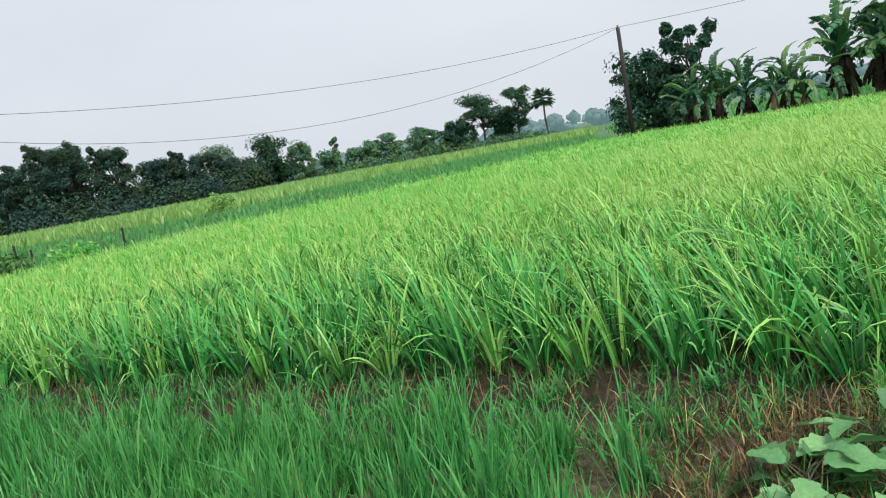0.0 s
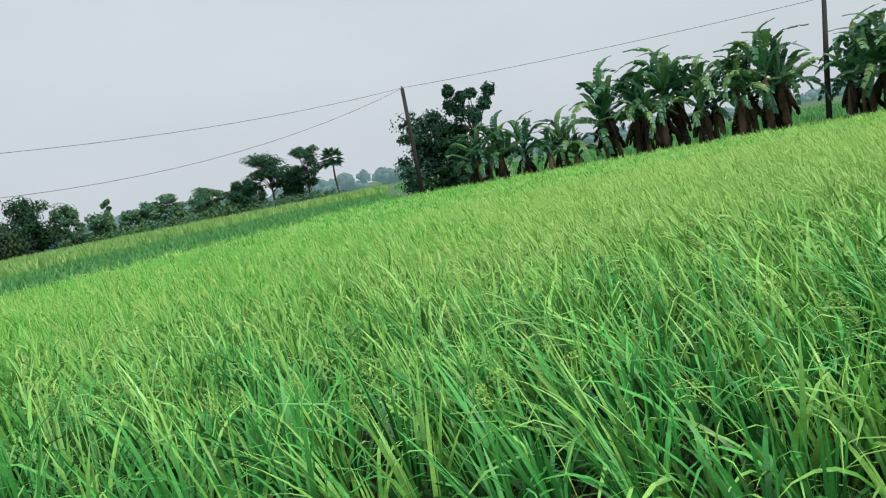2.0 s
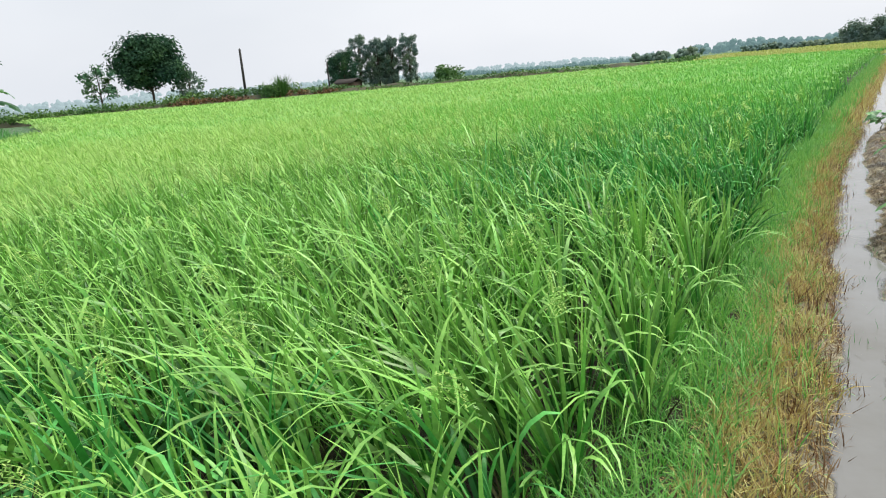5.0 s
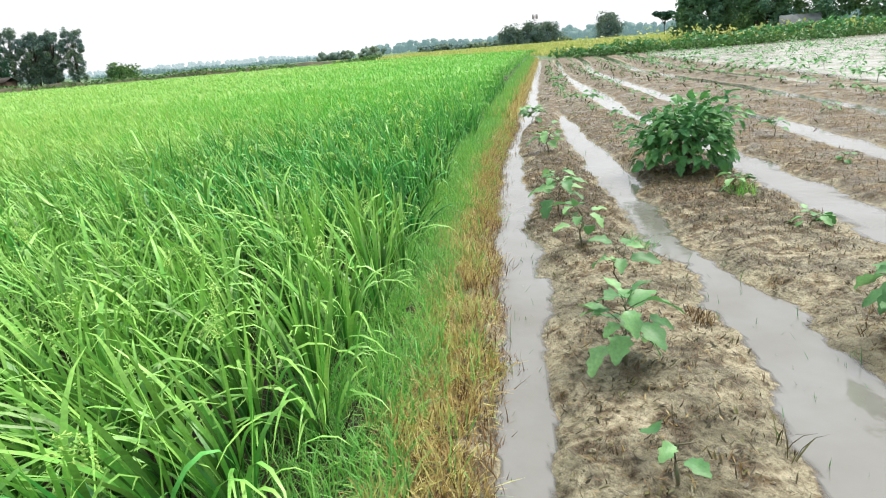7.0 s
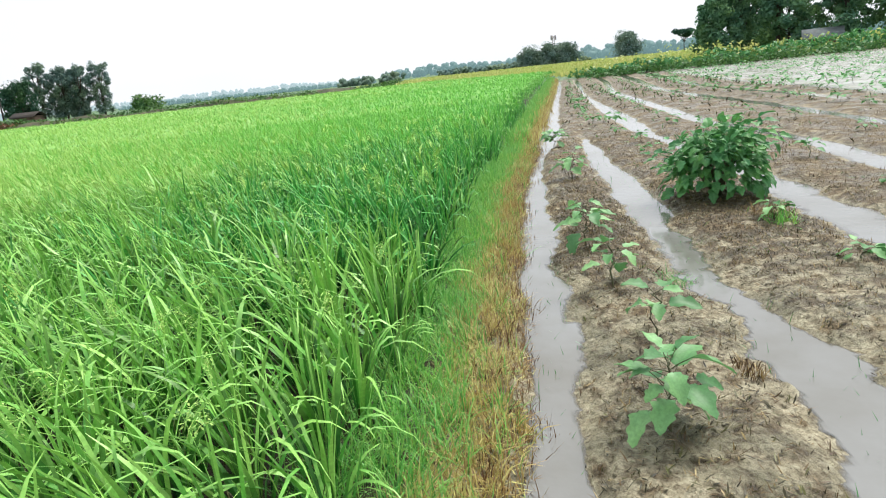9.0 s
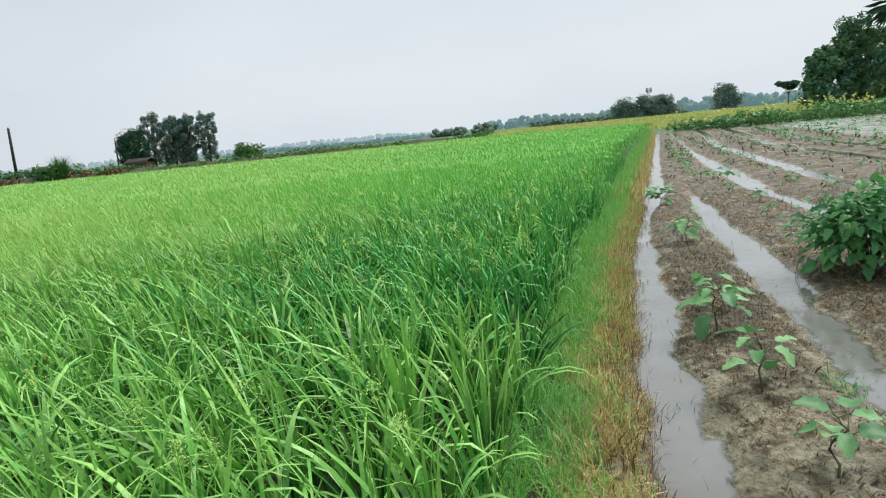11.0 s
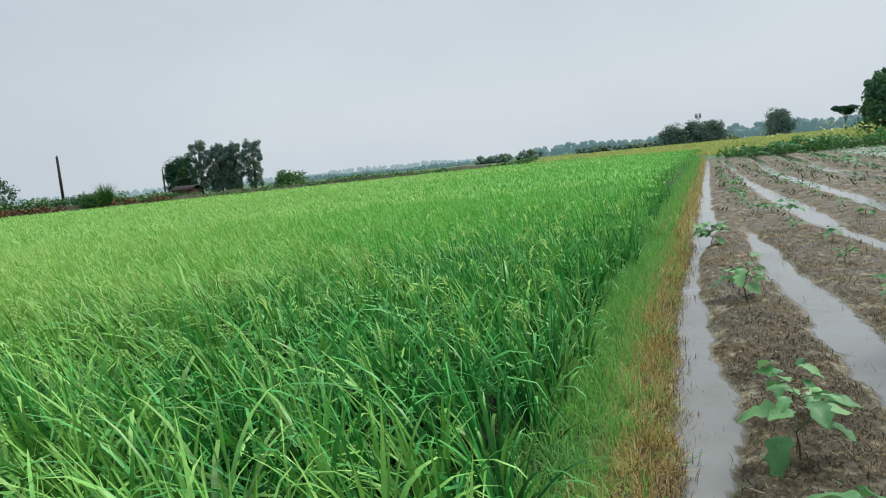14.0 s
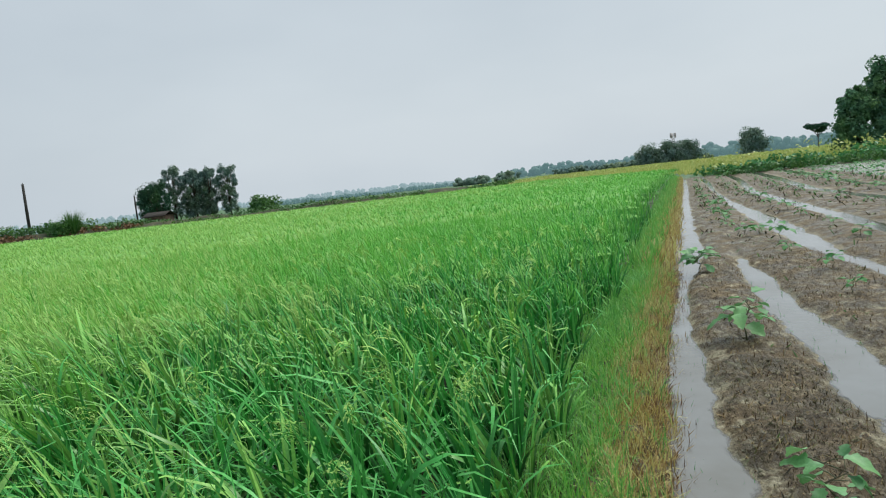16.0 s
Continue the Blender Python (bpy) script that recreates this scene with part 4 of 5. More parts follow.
def leaf_cloud(count, centre, radii, size, seed, tidy=0.35, shell=0.5):
    """Many small pointed leaves round an ellipsoid: verts, quads, along."""
    r = np.random.default_rng(seed)
    d = r.normal(0, 1, (count, 3))
    d /= np.linalg.norm(d, axis=1)[:, None]
    rad = shell + (1 - shell) * r.random(count) ** 0.5
    p = np.array(centre) + d * rad[:, None] * np.array(radii)
    face = d * tidy + np.array([0, 0, 0.25]) + r.normal(0, 0.6, (count, 3)) * (1 - tidy)
    a = np.cross(face, r.normal(0, 1, (count, 3)))
    a /= np.linalg.norm(a, axis=1)[:, None] + 1e-6
    b = np.cross(face, a)
    b /= np.linalg.norm(b, axis=1)[:, None] + 1e-6
    s = size * r.uniform(0.6, 1.4, count)[:, None]
    sag = np.cross(a, b) * s * 0.15
    v = np.stack([p - a * s * 0.5, p - b * s * 0.3 + sag, p + a * s * 0.5, p + b * s * 0.3 + sag], 1).reshape(-1, 3)
    f = (np.arange(count) * 4)[:, None] + np.arange(4)[None, :]
    return v, f, np.zeros(len(v))


def leaf_bunch(count, centre, radii, size, seed, shell=0.4, droop=0.5):
    """Many broad folded leaves round an ellipsoid: verts, quads, along."""
    r = np.random.default_rng(seed)
    src = EGG_LEAVES[seed % 4]
    base = np.array([p.co for p in src.vertices]) / 0.2
    quads = np.array([list(p.vertices) for p in src.polygons])
    d = r.normal(0, 1, (count, 3))
    d /= np.linalg.norm(d, axis=1)[:, None]
    d[:, 2] = np.where(d[:, 2] < -0.5, -d[:, 2], d[:, 2])
    p = np.array(centre) + d * (shell + (1 - shell) * r.random(count) ** 0.6)[:, None] * np.array(radii)
    a = d * np.array([1, 1, 0.5]) + r.normal(0, 0.35, (count, 3)) - np.array([0, 0, droop * 0.4])
    a /= np.linalg.norm(a, axis=1)[:, None]
    up = np.array([0, 0, 1.0]) + r.normal(0, 0.35, (count, 3)) + d * 0.3
    b = np.cross(up, a)
    b /= np.linalg.norm(b, axis=1)[:, None] + 1e-6
    c = np.cross(a, b)
    s = (size * r.uniform(0.55, 1.25, count))[:, None, None]
    v = p[:, None, :] + s * (base[None, :, 0:1] * a[:, None, :] + base[None, :, 1:2] * b[:, None, :] + base[None, :, 2:3] * c[:, None, :])
    f = quads[None] + (np.arange(count) * len(base))[:, None, None]
    return v.reshape(-1, 3), f.reshape(-1, 4), np.zeros(count * len(base))


def leafy_bush(name, place, radius, height, leaves, size, seed, material, label, category, blobs=7, stems=7, group="", broad=False):
    """A rounded shrub: crooked stems from one root, and leaf clumps round their ends."""
    r = random.Random(seed)
    root = new(name)
    pieces = []
    for k in range(stems):
        bm = bmesh.new()
        a = 6.283 * k / stems + r.uniform(-0.4, 0.4)
        reach = radius * r.uniform(0.25, 0.85)
        tip = Vector((math.cos(a) * reach, math.sin(a) * reach, height * r.uniform(0.45, 0.9)))
        tube(bm, [Vector((0, 0, -0.03)), tip * 0.5 + Vector((0, 0, height * 0.1)), tip], [radius * 0.035, radius * 0.025, radius * 0.012], 5)
        part("stem", bm, STEM, root)
        pieces.append((leaf_bunch if broad else leaf_cloud)(leaves // (stems + 1), tip * 0.95, (radius * 0.5, radius * 0.5, height * 0.33), size, seed * 50 + k, shell=0.25))
    pieces.append((leaf_bunch if broad else leaf_cloud)(leaves // 3, (0, 0, height * 0.32), (radius * 0.95, radius * 0.95, height * 0.3), size, seed * 50 + 41, shell=0.5))
    pieces.append((leaf_bunch if broad else leaf_cloud)(leaves // (stems + 1), (0, 0, height * 0.62), (radius * 0.75, radius * 0.75, height * 0.4), size, seed * 50 + 40, shell=0.4))
    v, f, al = joined(pieces)
    link_mesh("foliage", v, f, material, root, al, True)
    root.location = place
    return tagged(root, label, category, group)


leafy_bush("eggplant_bush", on_ridge(8.72, 1.15), 0.5, 0.66, 640, 0.115, 3, BUSHLEAF, "large dense dark green eggplant bush on a mud ridge", "eggplant bush", stems=13, broad=True)


def weed_clump(u, w, radius, count, material, label, flat=0.9):
    a = rng.uniform(0, 6.283, count)
    d = radius * np.sqrt(rng.uniform(0, 1, count))
    uu, vv = u + d * np.cos(a) * 1.4, w + d * np.sin(a) * 0.8 + float(curve_of(u))
    stuff("weed_clump", tufts(uu, vv, (0.04, 0.1) if flat > 1.2 else (0.06, 0.2), (0.004, 0.008), flat, 1.0, 3), material, label, "weeds")


weed_clump(4.18, 2.11, 0.11, 260, DEAD, "clump of uprooted dry weeds on the mud", 1.5)
weed_clump(3.7, 1.15, 0.34, 420, DEAD, "dead brown weeds round the foot of a plant", 1.3)
weed_clump(7.25, 0.95, 0.15, 160, WEED, "flat green weed clump on the mud")
weed_clump(7.55, 0.95, 0.2, 200, DEAD, "dry weeds heaped beside a ridge")
weed_clump(2.85, 2.12, 0.05, 24, STUBBLE, "tiny green weed tuft at the water")
weed_clump(5.9, 2.12, 0.16, 200, WEED_DARK, "green weed patch beside the furrow", 1.3)


# ---------------------------------------------------------------- trees
def tree(place, height, width, seed, material, label, clear=0.25, blobs=9, leaves=2400, size=0.4, category="tree", lean=0.0, tall=False, density=1.0, bushy=False, puff=1.0, layer=1.0):
    """Tapered trunk, limbs that reach into the crown, and a crown of leaf clumps with gaps."""
    r = random.Random(seed)
    root = new("tree")
    bm = bmesh.new()
    top = Vector((lean, lean * 0.3, height * 0.8))
    base = Vector((0, 0, -0.2))
    girth = 0.018 * height + 0.03
    trunk = [base, base.lerp(top, 0.3) + Vector((r.uniform(-0.1, 0.1), r.uniform(-0.1, 0.1), 0)) * height * 0.1, base.lerp(top, 0.65) + Vector((r.uniform(-0.1, 0.1), 0, 0)) * height * 0.1, top]
    tube(bm, trunk, [girth, girth * 0.8, girth * 0.5, girth * 0.15], 7)
    pieces = []
    for k in range(blobs):
        a = k * 2.4 + r.uniform(-0.5, 0.5)
        s = (k + 0.5) / blobs
        hgt = height * (clear + (0.93 - clear) * (s if tall else r.uniform(0.15, 1.0)))
        rim = math.sin(math.pi * min(1, max(0.12, (hgt / height - clear * 0.6) / (1.12 - clear * 0.6)))) ** 0.6
        if bushy:
            hgt = height * (0.1 + 0.84 * s)
            rim = math.sqrt(max(0.1, 1 - (max(0.0, hgt / height - 0.35) / 0.68) ** 2))
        reach = width / 2 * rim * r.uniform(0.25, 0.85 if bushy else 0.72)
        if k == 0:
            reach, hgt = reach * 0.2, height * 0.86
        end = Vector((math.cos(a) * reach + lean * hgt / height, math.sin(a) * reach, hgt))
        foot = base.lerp(top, min(0.9, max(0.2, hgt / height * 0.75)))
        tube(bm, [foot, foot.lerp(end, 0.55) + Vector((0, 0, -0.03 * height)), end], [girth * 0.35, girth * 0.22, girth * 0.08], 5)
        rad = width * (r.uniform(0.07, 0.23) if bushy else r.uniform(0.2, 0.31)) * (0.85 if tall else 1) * puff
        pieces.append(leaf_cloud(int(1.5 * leaves / blobs * density), end, (rad, rad, rad * r.uniform(0.6, 0.95) * (1.3 if tall else 1) * layer), size, seed * 97 + k, 0.5, 0.35))
        pieces.append(leaf_cloud(int(0.25 * leaves / blobs), end, (rad * 0.6, rad * 0.6, rad * 0.5), size * 1.9, seed * 97 + 50 + k, 0.5, 0.1))
    part("trunk", bm, BARK, root)
    v, f, al = joined(pieces)
    link_mesh("crown", v, f, material, root, al, True)
    root.location = (place[0], place[1], 0)
    root.rotation_euler[2] = 0
    return tagged(root, label, category)


WOOD = "leafy dark green tree in the wood behind the fields"
for k, (x, y, h, w, m) in enumerate([(-75, 93, 7.2, 8, 1), (-70, 99, 7.5, 8, 1), (-64, 90, 9.0, 8, 0), (-60, 94, 11.2, 9, 0), (-57, 92, 10.6, 8, 0), (-54, 98, 9.8, 8, 0), (-50, 103, 7.3, 8.5, 0), (-46, 105, 7.0, 7.5, 0), (-41, 108, 5.6, 8, 0),
                                     (-80, 100, 6.5, 8, 1), (-67, 94, 8.2, 7, 0), (-62, 99, 10, 8, 0), (-52, 106, 7.5, 8, 0), (-44, 111, 6.2, 8, 1)]):
    tree((x, y), h, w, 200 + k, (WOOD_DARK, TREE_MID)[m], WOOD, 0.22, 34, 4600, 0.27, puff=0.5)
for k, (x, y, h, w) in enumerate([(-66, 93, 10.2, 3.4), (-61.5, 92, 12.3, 4.0), (-58, 95, 12.0, 3.6), (-55.5, 96, 10.8, 3.2), (-48, 104, 8.6, 3.0), (-71, 96, 8.6, 3.0), (-43.5, 107, 7.4, 3.0)]):
    tree((x, y), h, w, 600 + k, WOOD_DARK, "slender feathery tree rising out of the wood", 0.4, 16, 1100, 0.32, tall=True, puff=0.75)
tree((-63, 158), 10.7, 10, 230, TREE_GREY, "pale grey-green tree rising behind the wood", 0.2, 8, 1400, 0.6)
tree((-36.7, 112.2), 8.3, 7.5, 231, TREE_DARK, "round dark tree standing before a paler one", 0.14, 30, 3400, 0.34, puff=0.75)
tree((-32.5, 115.4), 6.7, 6, 232, TREE_MID, "medium green tree with an open crown", 0.15, 24, 2000, 0.34, bushy=True)
tree((-34.4, 146), 8.0, 2.2, 233, TREE_MID, "thin tall tree with a sparse crown", 0.45, 6, 300, 0.5, tall=True)
for k, (x, y, h, w) in enumerate([(-29.5, 121, 4.3, 6), (-25, 123, 4.2, 6.5), (-22.5, 121, 4.8, 5), (-11, 122, 4.6, 5)]):
    tree((x, y), h, w, 240 + k, TREE_MID, "low green tree in the far row", 0.08, 18, 1400, 0.45, bushy=True)
tree((-19.3, 120.5), 5.8, 6, 250, TREE_MID, "layered green tree in the far row", 0.25, 20, 2000, 0.3, puff=0.75, layer=0.5)
tree((-13.9, 121.2), 5.6, 7, 251, TREE_MID, "broad green tree in the far row", 0.2, 24, 2200, 0.3, puff=0.7, layer=0.55)
tree((-7.3, 119.8), 5.7, 6.3, 252, TREE_DARK, "dark round-headed tree with thin trunks", 0.12, 22, 1900, 0.36, puff=0.7)
for k, (x, y, h, w) in enumerate([(-0.6, 122.5, 5.6, 6.0), (-8.6, 122, 5.0, 5.0)]):
    tree((x, y), h, w, 640 + k, TREE_DARK, "dark leafy tree filling the far clump", 0.08, 26, 2000, 0.36, puff=0.6)
tree((-3.6, 120), 9.6, 8.8, 253, TREE_DARK, "tall open tree with layered dark foliage", 0.3, 26, 2600, 0.3, puff=0.72, layer=0.5)
tree((2.0, 120), 9.2, 7.0, 254, TREE_DARK, "tall dense dark tree beside a palm", 0.22, 26, 2600, 0.3, puff=0.72, layer=0.5)
tree((7.9, 42.2), 4.8, 4.6, 260, TREE_DARK, "dense dark green bushy tree beside the utility pole", 0.05, 40, 3600, 0.19, bushy=True, density=0.8)
tree((9.2, 41.0), 4.0, 3.6, 261, TREE_DARK, "dense dark shrub under the tall tree", 0.05, 26, 2000, 0.19, bushy=True, density=0.8)
tree((9.9, 39.6), 6.0, 4.2, 262, TREE_DARK, "slender tree with separate dark leaf clusters", 0.55, 10, 1100, 0.22, tall=True, puff=0.45)
tree((84.0, 49.5), 8.7, 9.6, 270, TREE_DARK, "solitary dark round-crowned tree on the earth bank", 0.3, 40, 7000, 0.36, puff=0.75)
tree((78.6, 52.7), 5.6, 5.2, 271, TREE_MID, "small sparse tree beside the solitary tree", 0.2, 12, 420, 0.34, puff=0.6)
tree((87.5, 46.5), 4.6, 4.2, 272, TREE_GREY, "thin pale young tree beside the solitary tree", 0.2, 7, 320, 0.4)
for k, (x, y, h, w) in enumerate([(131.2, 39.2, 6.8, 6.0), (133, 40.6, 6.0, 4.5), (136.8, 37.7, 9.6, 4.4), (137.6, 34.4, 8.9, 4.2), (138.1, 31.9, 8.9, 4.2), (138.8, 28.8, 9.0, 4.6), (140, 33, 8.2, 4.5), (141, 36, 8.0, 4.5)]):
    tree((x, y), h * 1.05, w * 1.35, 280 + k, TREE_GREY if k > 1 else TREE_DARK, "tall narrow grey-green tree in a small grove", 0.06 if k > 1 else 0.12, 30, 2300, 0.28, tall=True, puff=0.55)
for k, (x, y, h, w) in enumerate([(76.5, -46.5, 6.6, 6), (77.5, -50.5, 9.6, 6.5), (72, -52.5, 6.8, 7), (68, -56, 7.5, 7), (64, -60, 8, 8), (81, -55, 8.5, 8)]):
    tree((x, y), h, w, 300 + k, TREE_MID, "dark green tree in the clump beyond the vegetable plot", 0.06, 34, 3000, 0.36, bushy=True)
tree((129.8, -75.2), 5.0, 4.9, 310, TREE_DARK, "small flat-topped tree alone on the plain", 0.66, 12, 900, 0.36, puff=0.6, layer=0.35)
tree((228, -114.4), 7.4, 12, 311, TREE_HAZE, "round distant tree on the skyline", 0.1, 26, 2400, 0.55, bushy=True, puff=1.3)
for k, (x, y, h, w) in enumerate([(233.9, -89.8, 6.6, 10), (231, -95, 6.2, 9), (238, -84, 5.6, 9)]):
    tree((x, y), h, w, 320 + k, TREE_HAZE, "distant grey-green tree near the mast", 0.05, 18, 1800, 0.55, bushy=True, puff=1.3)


def palm(place, height, spread, seed, label, trunk_r=0.16, fronds=26, material=TREE_DARK):
    """A fan palm: straight ringed trunk and a round head of stiff fans."""
    r = random.Random(seed)
    root = new("palm_tree")
    bm = bmesh.new()
    n = 8
    tube(bm, [(0.05 * math.sin(k), 0, height * 0.86 * k / n - 0.1 * (k == 0)) for k in range(n + 1)], [trunk_r * (1.15 if k % 2 else 1.0) * (1 - 0.3 * k / n) for k in range(n + 1)], 8)
    part("trunk", bm, BARK, root)
    hub = np.array([0, 0, height * 0.88])
    g = np.random.default_rng(seed)
    pieces = []
    for k in range(fronds):
        a, e = 2.4 * k, -0.9 + 2.1 * (k + 0.5) / fronds
        d = np.array([math.cos(a) * math.cos(e), math.sin(a) * math.cos(e), math.sin(e)])
        side = np.array([-math.sin(a), math.cos(a), 0])
        m = 9
        ang = np.linspace(-1.15, 1.15, m)
        start = np.repeat((hub + d * spread * 0.22)[None], m, 0)
        stop = start + (np.cos(ang)[:, None] * d + np.sin(ang)[:, None] * side + np.array([0, 0, -0.15])) * spread * 0.32
        c = np.stack([start, (start + stop) / 2, stop], 1)
        hw = np.cross(stop - start, d + np.array([0, 0, 0.4]))
        hw = hw / (np.linalg.norm(hw, axis=1)[:, None] + 1e-6) * spread * 0.035
        hw = np.where(np.linalg.norm(hw, axis=1)[:, None] < 1e-4, side * spread * 0.03, hw)
        pieces.append(strips(c, np.stack([hw * 0.5, hw, hw * 0.1], 1)))
        pieces.append(strips(np.stack([hub, hub + d * spread * 0.22])[None], np.stack([side, side])[None] * spread * 0.008))
        pieces[-1] = (pieces[-1][0], pieces[-1][1], pieces[-1][2])
    v, f, al = joined(pieces)
    link_mesh("crown", v, f, material, root, al, True)
    root.location = (*place, 0)
    return tagged(root, label, "palm tree")


palm((6.4, 119.9), 7.4, 4.0, 1, "fan palm with a bare trunk beside tall trees")
palm((73.2, -52.1), 11.6, 5.2, 2, "tall fan palm above the tree clump", 0.22)


# ---------------------------------------------------------------- banana plants
def banana_leaf(name, length, width, seed, material, tatter=0.5, fold=0.35, arch=1.0):
    """A long arching leaf: midrib and side strips torn apart along the veins, along +x."""
    r = random.Random(seed)
    verts, faces = [], []
    n = 13

    def rib(s):
        a = 0.15 + 0.75 * s ** 1.5
        return Vector((length * (s - 0.18 * s * s * a), 0, arch * length * (0.3 * math.sin(s * 2.0) - 0.56 * s * s * a)))
    for side in (-1, 1):
        for i in range(n):
            s0, s1 = i / n, (i + 1 - tatter * 0.35 * r.random()) / n
            h0 = width / 2 * math.sin(math.pi * min(0.98, s0 * 0.9 + 0.08)) ** 0.5
            hang = fold + tatter * r.uniform(-0.2, 0.7)
            p0, p1 = rib(s0), rib(s1)
            k = len(verts)
            out = h0 * (1 - 0.25 * tatter * r.random())
            for p, cut in ((p0, 0.0), (p1, 0.02)):
                verts.append(p)
                verts.append(p + Vector((0.1 * out + cut, side * out * 0.55, out * 0.12 - out * hang * 0.25)))
                verts.append(p + Vector((0.2 * out + cut, side * out * math.cos(hang), -out * math.sin(hang))))
            for j in range(2):
                faces.append((k + j, k + j + 1, k + 4 + j, k + 3 + j))
    # midrib
    for i in range(n + 1):
        p = rib(i / n)
        k = len(verts)
        t = 0.022 * (1.1 - i / n) * length / 2
        verts += [p + Vector((0, t, 0.004)), p + Vector((0, -t, 0.004)), p + Vector((0, 0, -t * 1.6))]
        if i:
            for a, b in ((0, 1), (1, 2), (2, 0)):
                faces.append((k - 3 + a, k + a, k + b, k - 3 + b))
    me = bpy.data.meshes.new(name)
    me.from_pydata([tuple(p) for p in verts], [], faces)
    me.materials.append(material)
    return me


BAN = [banana_leaf("leaf", 1.95 + 0.12 * k, 0.42 + 0.04 * k, k, BANANA, 0.55 + 0.2 * k, 0.3, (0.35, 0.8, 1.15, 0.95)[k]) for k in range(4)]
BAN_DRY = [banana_leaf("dry_leaf", 1.5, 0.42, 10 + k, BANANA_DRY, 0.9, 0.7, 0.15) for k in range(2)]


def banana(place, stem, spread, seed, label, dry=5, count=9):
    r = random.Random(seed)
    root = new("banana_plant")
    bm = bmesh.new()
    stem *= 1.0
    tilt = Vector((r.uniform(-0.14, 0.14), r.uniform(-0.14, 0.14), 1)) * stem
    tube(bm, [Vector((0, 0, -0.1)), tilt * 0.35, tilt * 0.75, tilt], [0.13, 0.115, 0.09, 0.05], 9)
    part("pseudostem", bm, BANANA_STEM, root)
    for k in range(count):
        leaf = new("leaf", r.choice(BAN))
        leaf.parent = root
        a = k * 2.4 + r.uniform(-0.35, 0.35)
        rise = -1.3 + 1.6 * (k / count) + r.uniform(-0.15, 0.15) if k else -1.45
        s = spread * r.uniform(0.75, 1.1)
        leaf.matrix_basis = Matrix.Translation(tilt * (r.uniform(0.93, 1.0) if k < count * 0.6 else r.uniform(0.7, 0.95))) @ Euler((r.uniform(-0.6, 0.6), rise, a)).to_matrix().to_4x4() @ Matrix.Diagonal((s, s, s, 1))
    for k in range(dry):
        leaf = new("dry_leaf", r.choice(BAN_DRY))
        leaf.parent = root
        s = spread * r.uniform(0.8, 1.15)
        leaf.matrix_basis = Matrix.Translation(tilt * r.uniform(0.6, 1.0)) @ Euler((0, r.uniform(0.95, 1.5), k * 2.1 + r.uniform(-0.5, 0.5))).to_matrix().to_4x4() @ Matrix.Diagonal((s, s, s, 1))
        leaf["label"] = "dry brown leaf hanging down the stem"
    root.location = (*place, 0)
    return tagged(root, label, "banana plant", "row of banana plants")


BANLABEL = "banana plant with torn green leaves and dry brown skirts"
ROW = [(9.3, 37.0, 1.9, 0.8), (10.3, 36.9, 2.1, 0.85), (11.2, 36.4, 1.9, 0.8), (13.1, 35.3, 1.7, 0.8), (13.6, 35.0, 1.2, 0.6), (15.3, 33.8, 3.0, 1.0), (16.1, 33.5, 2.7, 0.95), (16.9, 33.0, 3.3, 1.0), (17.8, 33.2, 3.1, 1.0), (18.3, 32.2, 2.9, 0.95),
       (19.9, 30.7, 2.8, 0.95), (20.6, 30.2, 3.1, 1.0), (21.2, 29.9, 2.9, 1.0), (22.7, 27.4, 2.7, 0.95), (23.2, 26.8, 2.8, 0.95), (23.8, 26.3, 2.9, 0.95), (24.2, 25.7, 2.6, 0.9), (24.7, 24.6, 2.7, 0.9), (25.3, 23.9, 2.5, 0.9)]
for k, (x, y, h, s) in enumerate(ROW):
    banana((x, y), h, s * 1.2, 400 + k, BANLABEL, dry=7 + k % 3, count=11 + k % 3)
    for step in range(1 + k % 2):
        side = rr.uniform(0, 6.283)
        off = rr.uniform(0.4, 0.85)
        banana((x + off * math.cos(side), y + off * math.sin(side)), h * rr.uniform(0.7, 0.98), s, 540 + 2 * k + step, "banana stem crowded against its neighbour in a clump", dry=5, count=8)


# ---------------------------------------------------------------- poles and cables
def utility_pole(x, y, height, label, thick=0.11, lean=(0, 0)):
    root = new("utility_pole")
    bm = bmesh.new()
    tube(bm, [(0, 0, -0.4), (lean[0] * 0.5, lean[1] * 0.5, height * 0.5), (lean[0], lean[1], height)], [thick, thick * 0.9, thick * 0.75], 10)
    part("shaft", bm, POLE, root)
    bm = bmesh.new()
    tube(bm, [(lean[0], lean[1], height - 0.05), (lean[0], lean[1], height + 0.12)], [0.035, 0.05], 8)
    part("insulator", bm, CABLE, root, "small grey insulator on the pole top")
    root.location = (x, y, 0)
    return tagged(root, label, "utility pole", "line of utility poles")


utility_pole(6.5, 39.2, 5.95, "dark weathered wooden pole beside a bushy tree", 0.13)
utility_pole(22.1, 28.8, 5.4, "dark wooden pole among banana plants", 0.12, (0.33, -0.28))
utility_pole(81.8, 37.1, 6.1, "dark pole standing on the earth bank", 0.16)
utility_pole(114, 37.0, 4.7, "thin distant pole beside a hut", 0.13)
utility_pole(-26, 23.5, 7.0, "wooden pole carrying two cables over the field", 0.13)


def cable(a, b, sag, label):
    cu = bpy.data.curves.new("cable", "CURVE")
    cu.dimensions, cu.bevel_depth, cu.bevel_resolution = "3D", 0.011, 1
    sp = cu.splines.new("POLY")
    sp.points.add(24)
    for k in range(25):
        t = k / 24
        p = Vector(a).lerp(Vector(b), t)
        sp.points[k].co = (p.x, p.y, p.z - sag * 4 * t * (1 - t), 1)
    cu.materials.append(CABLE)
    return tagged(new("cable", cu), label, "cable", "overhead cables")


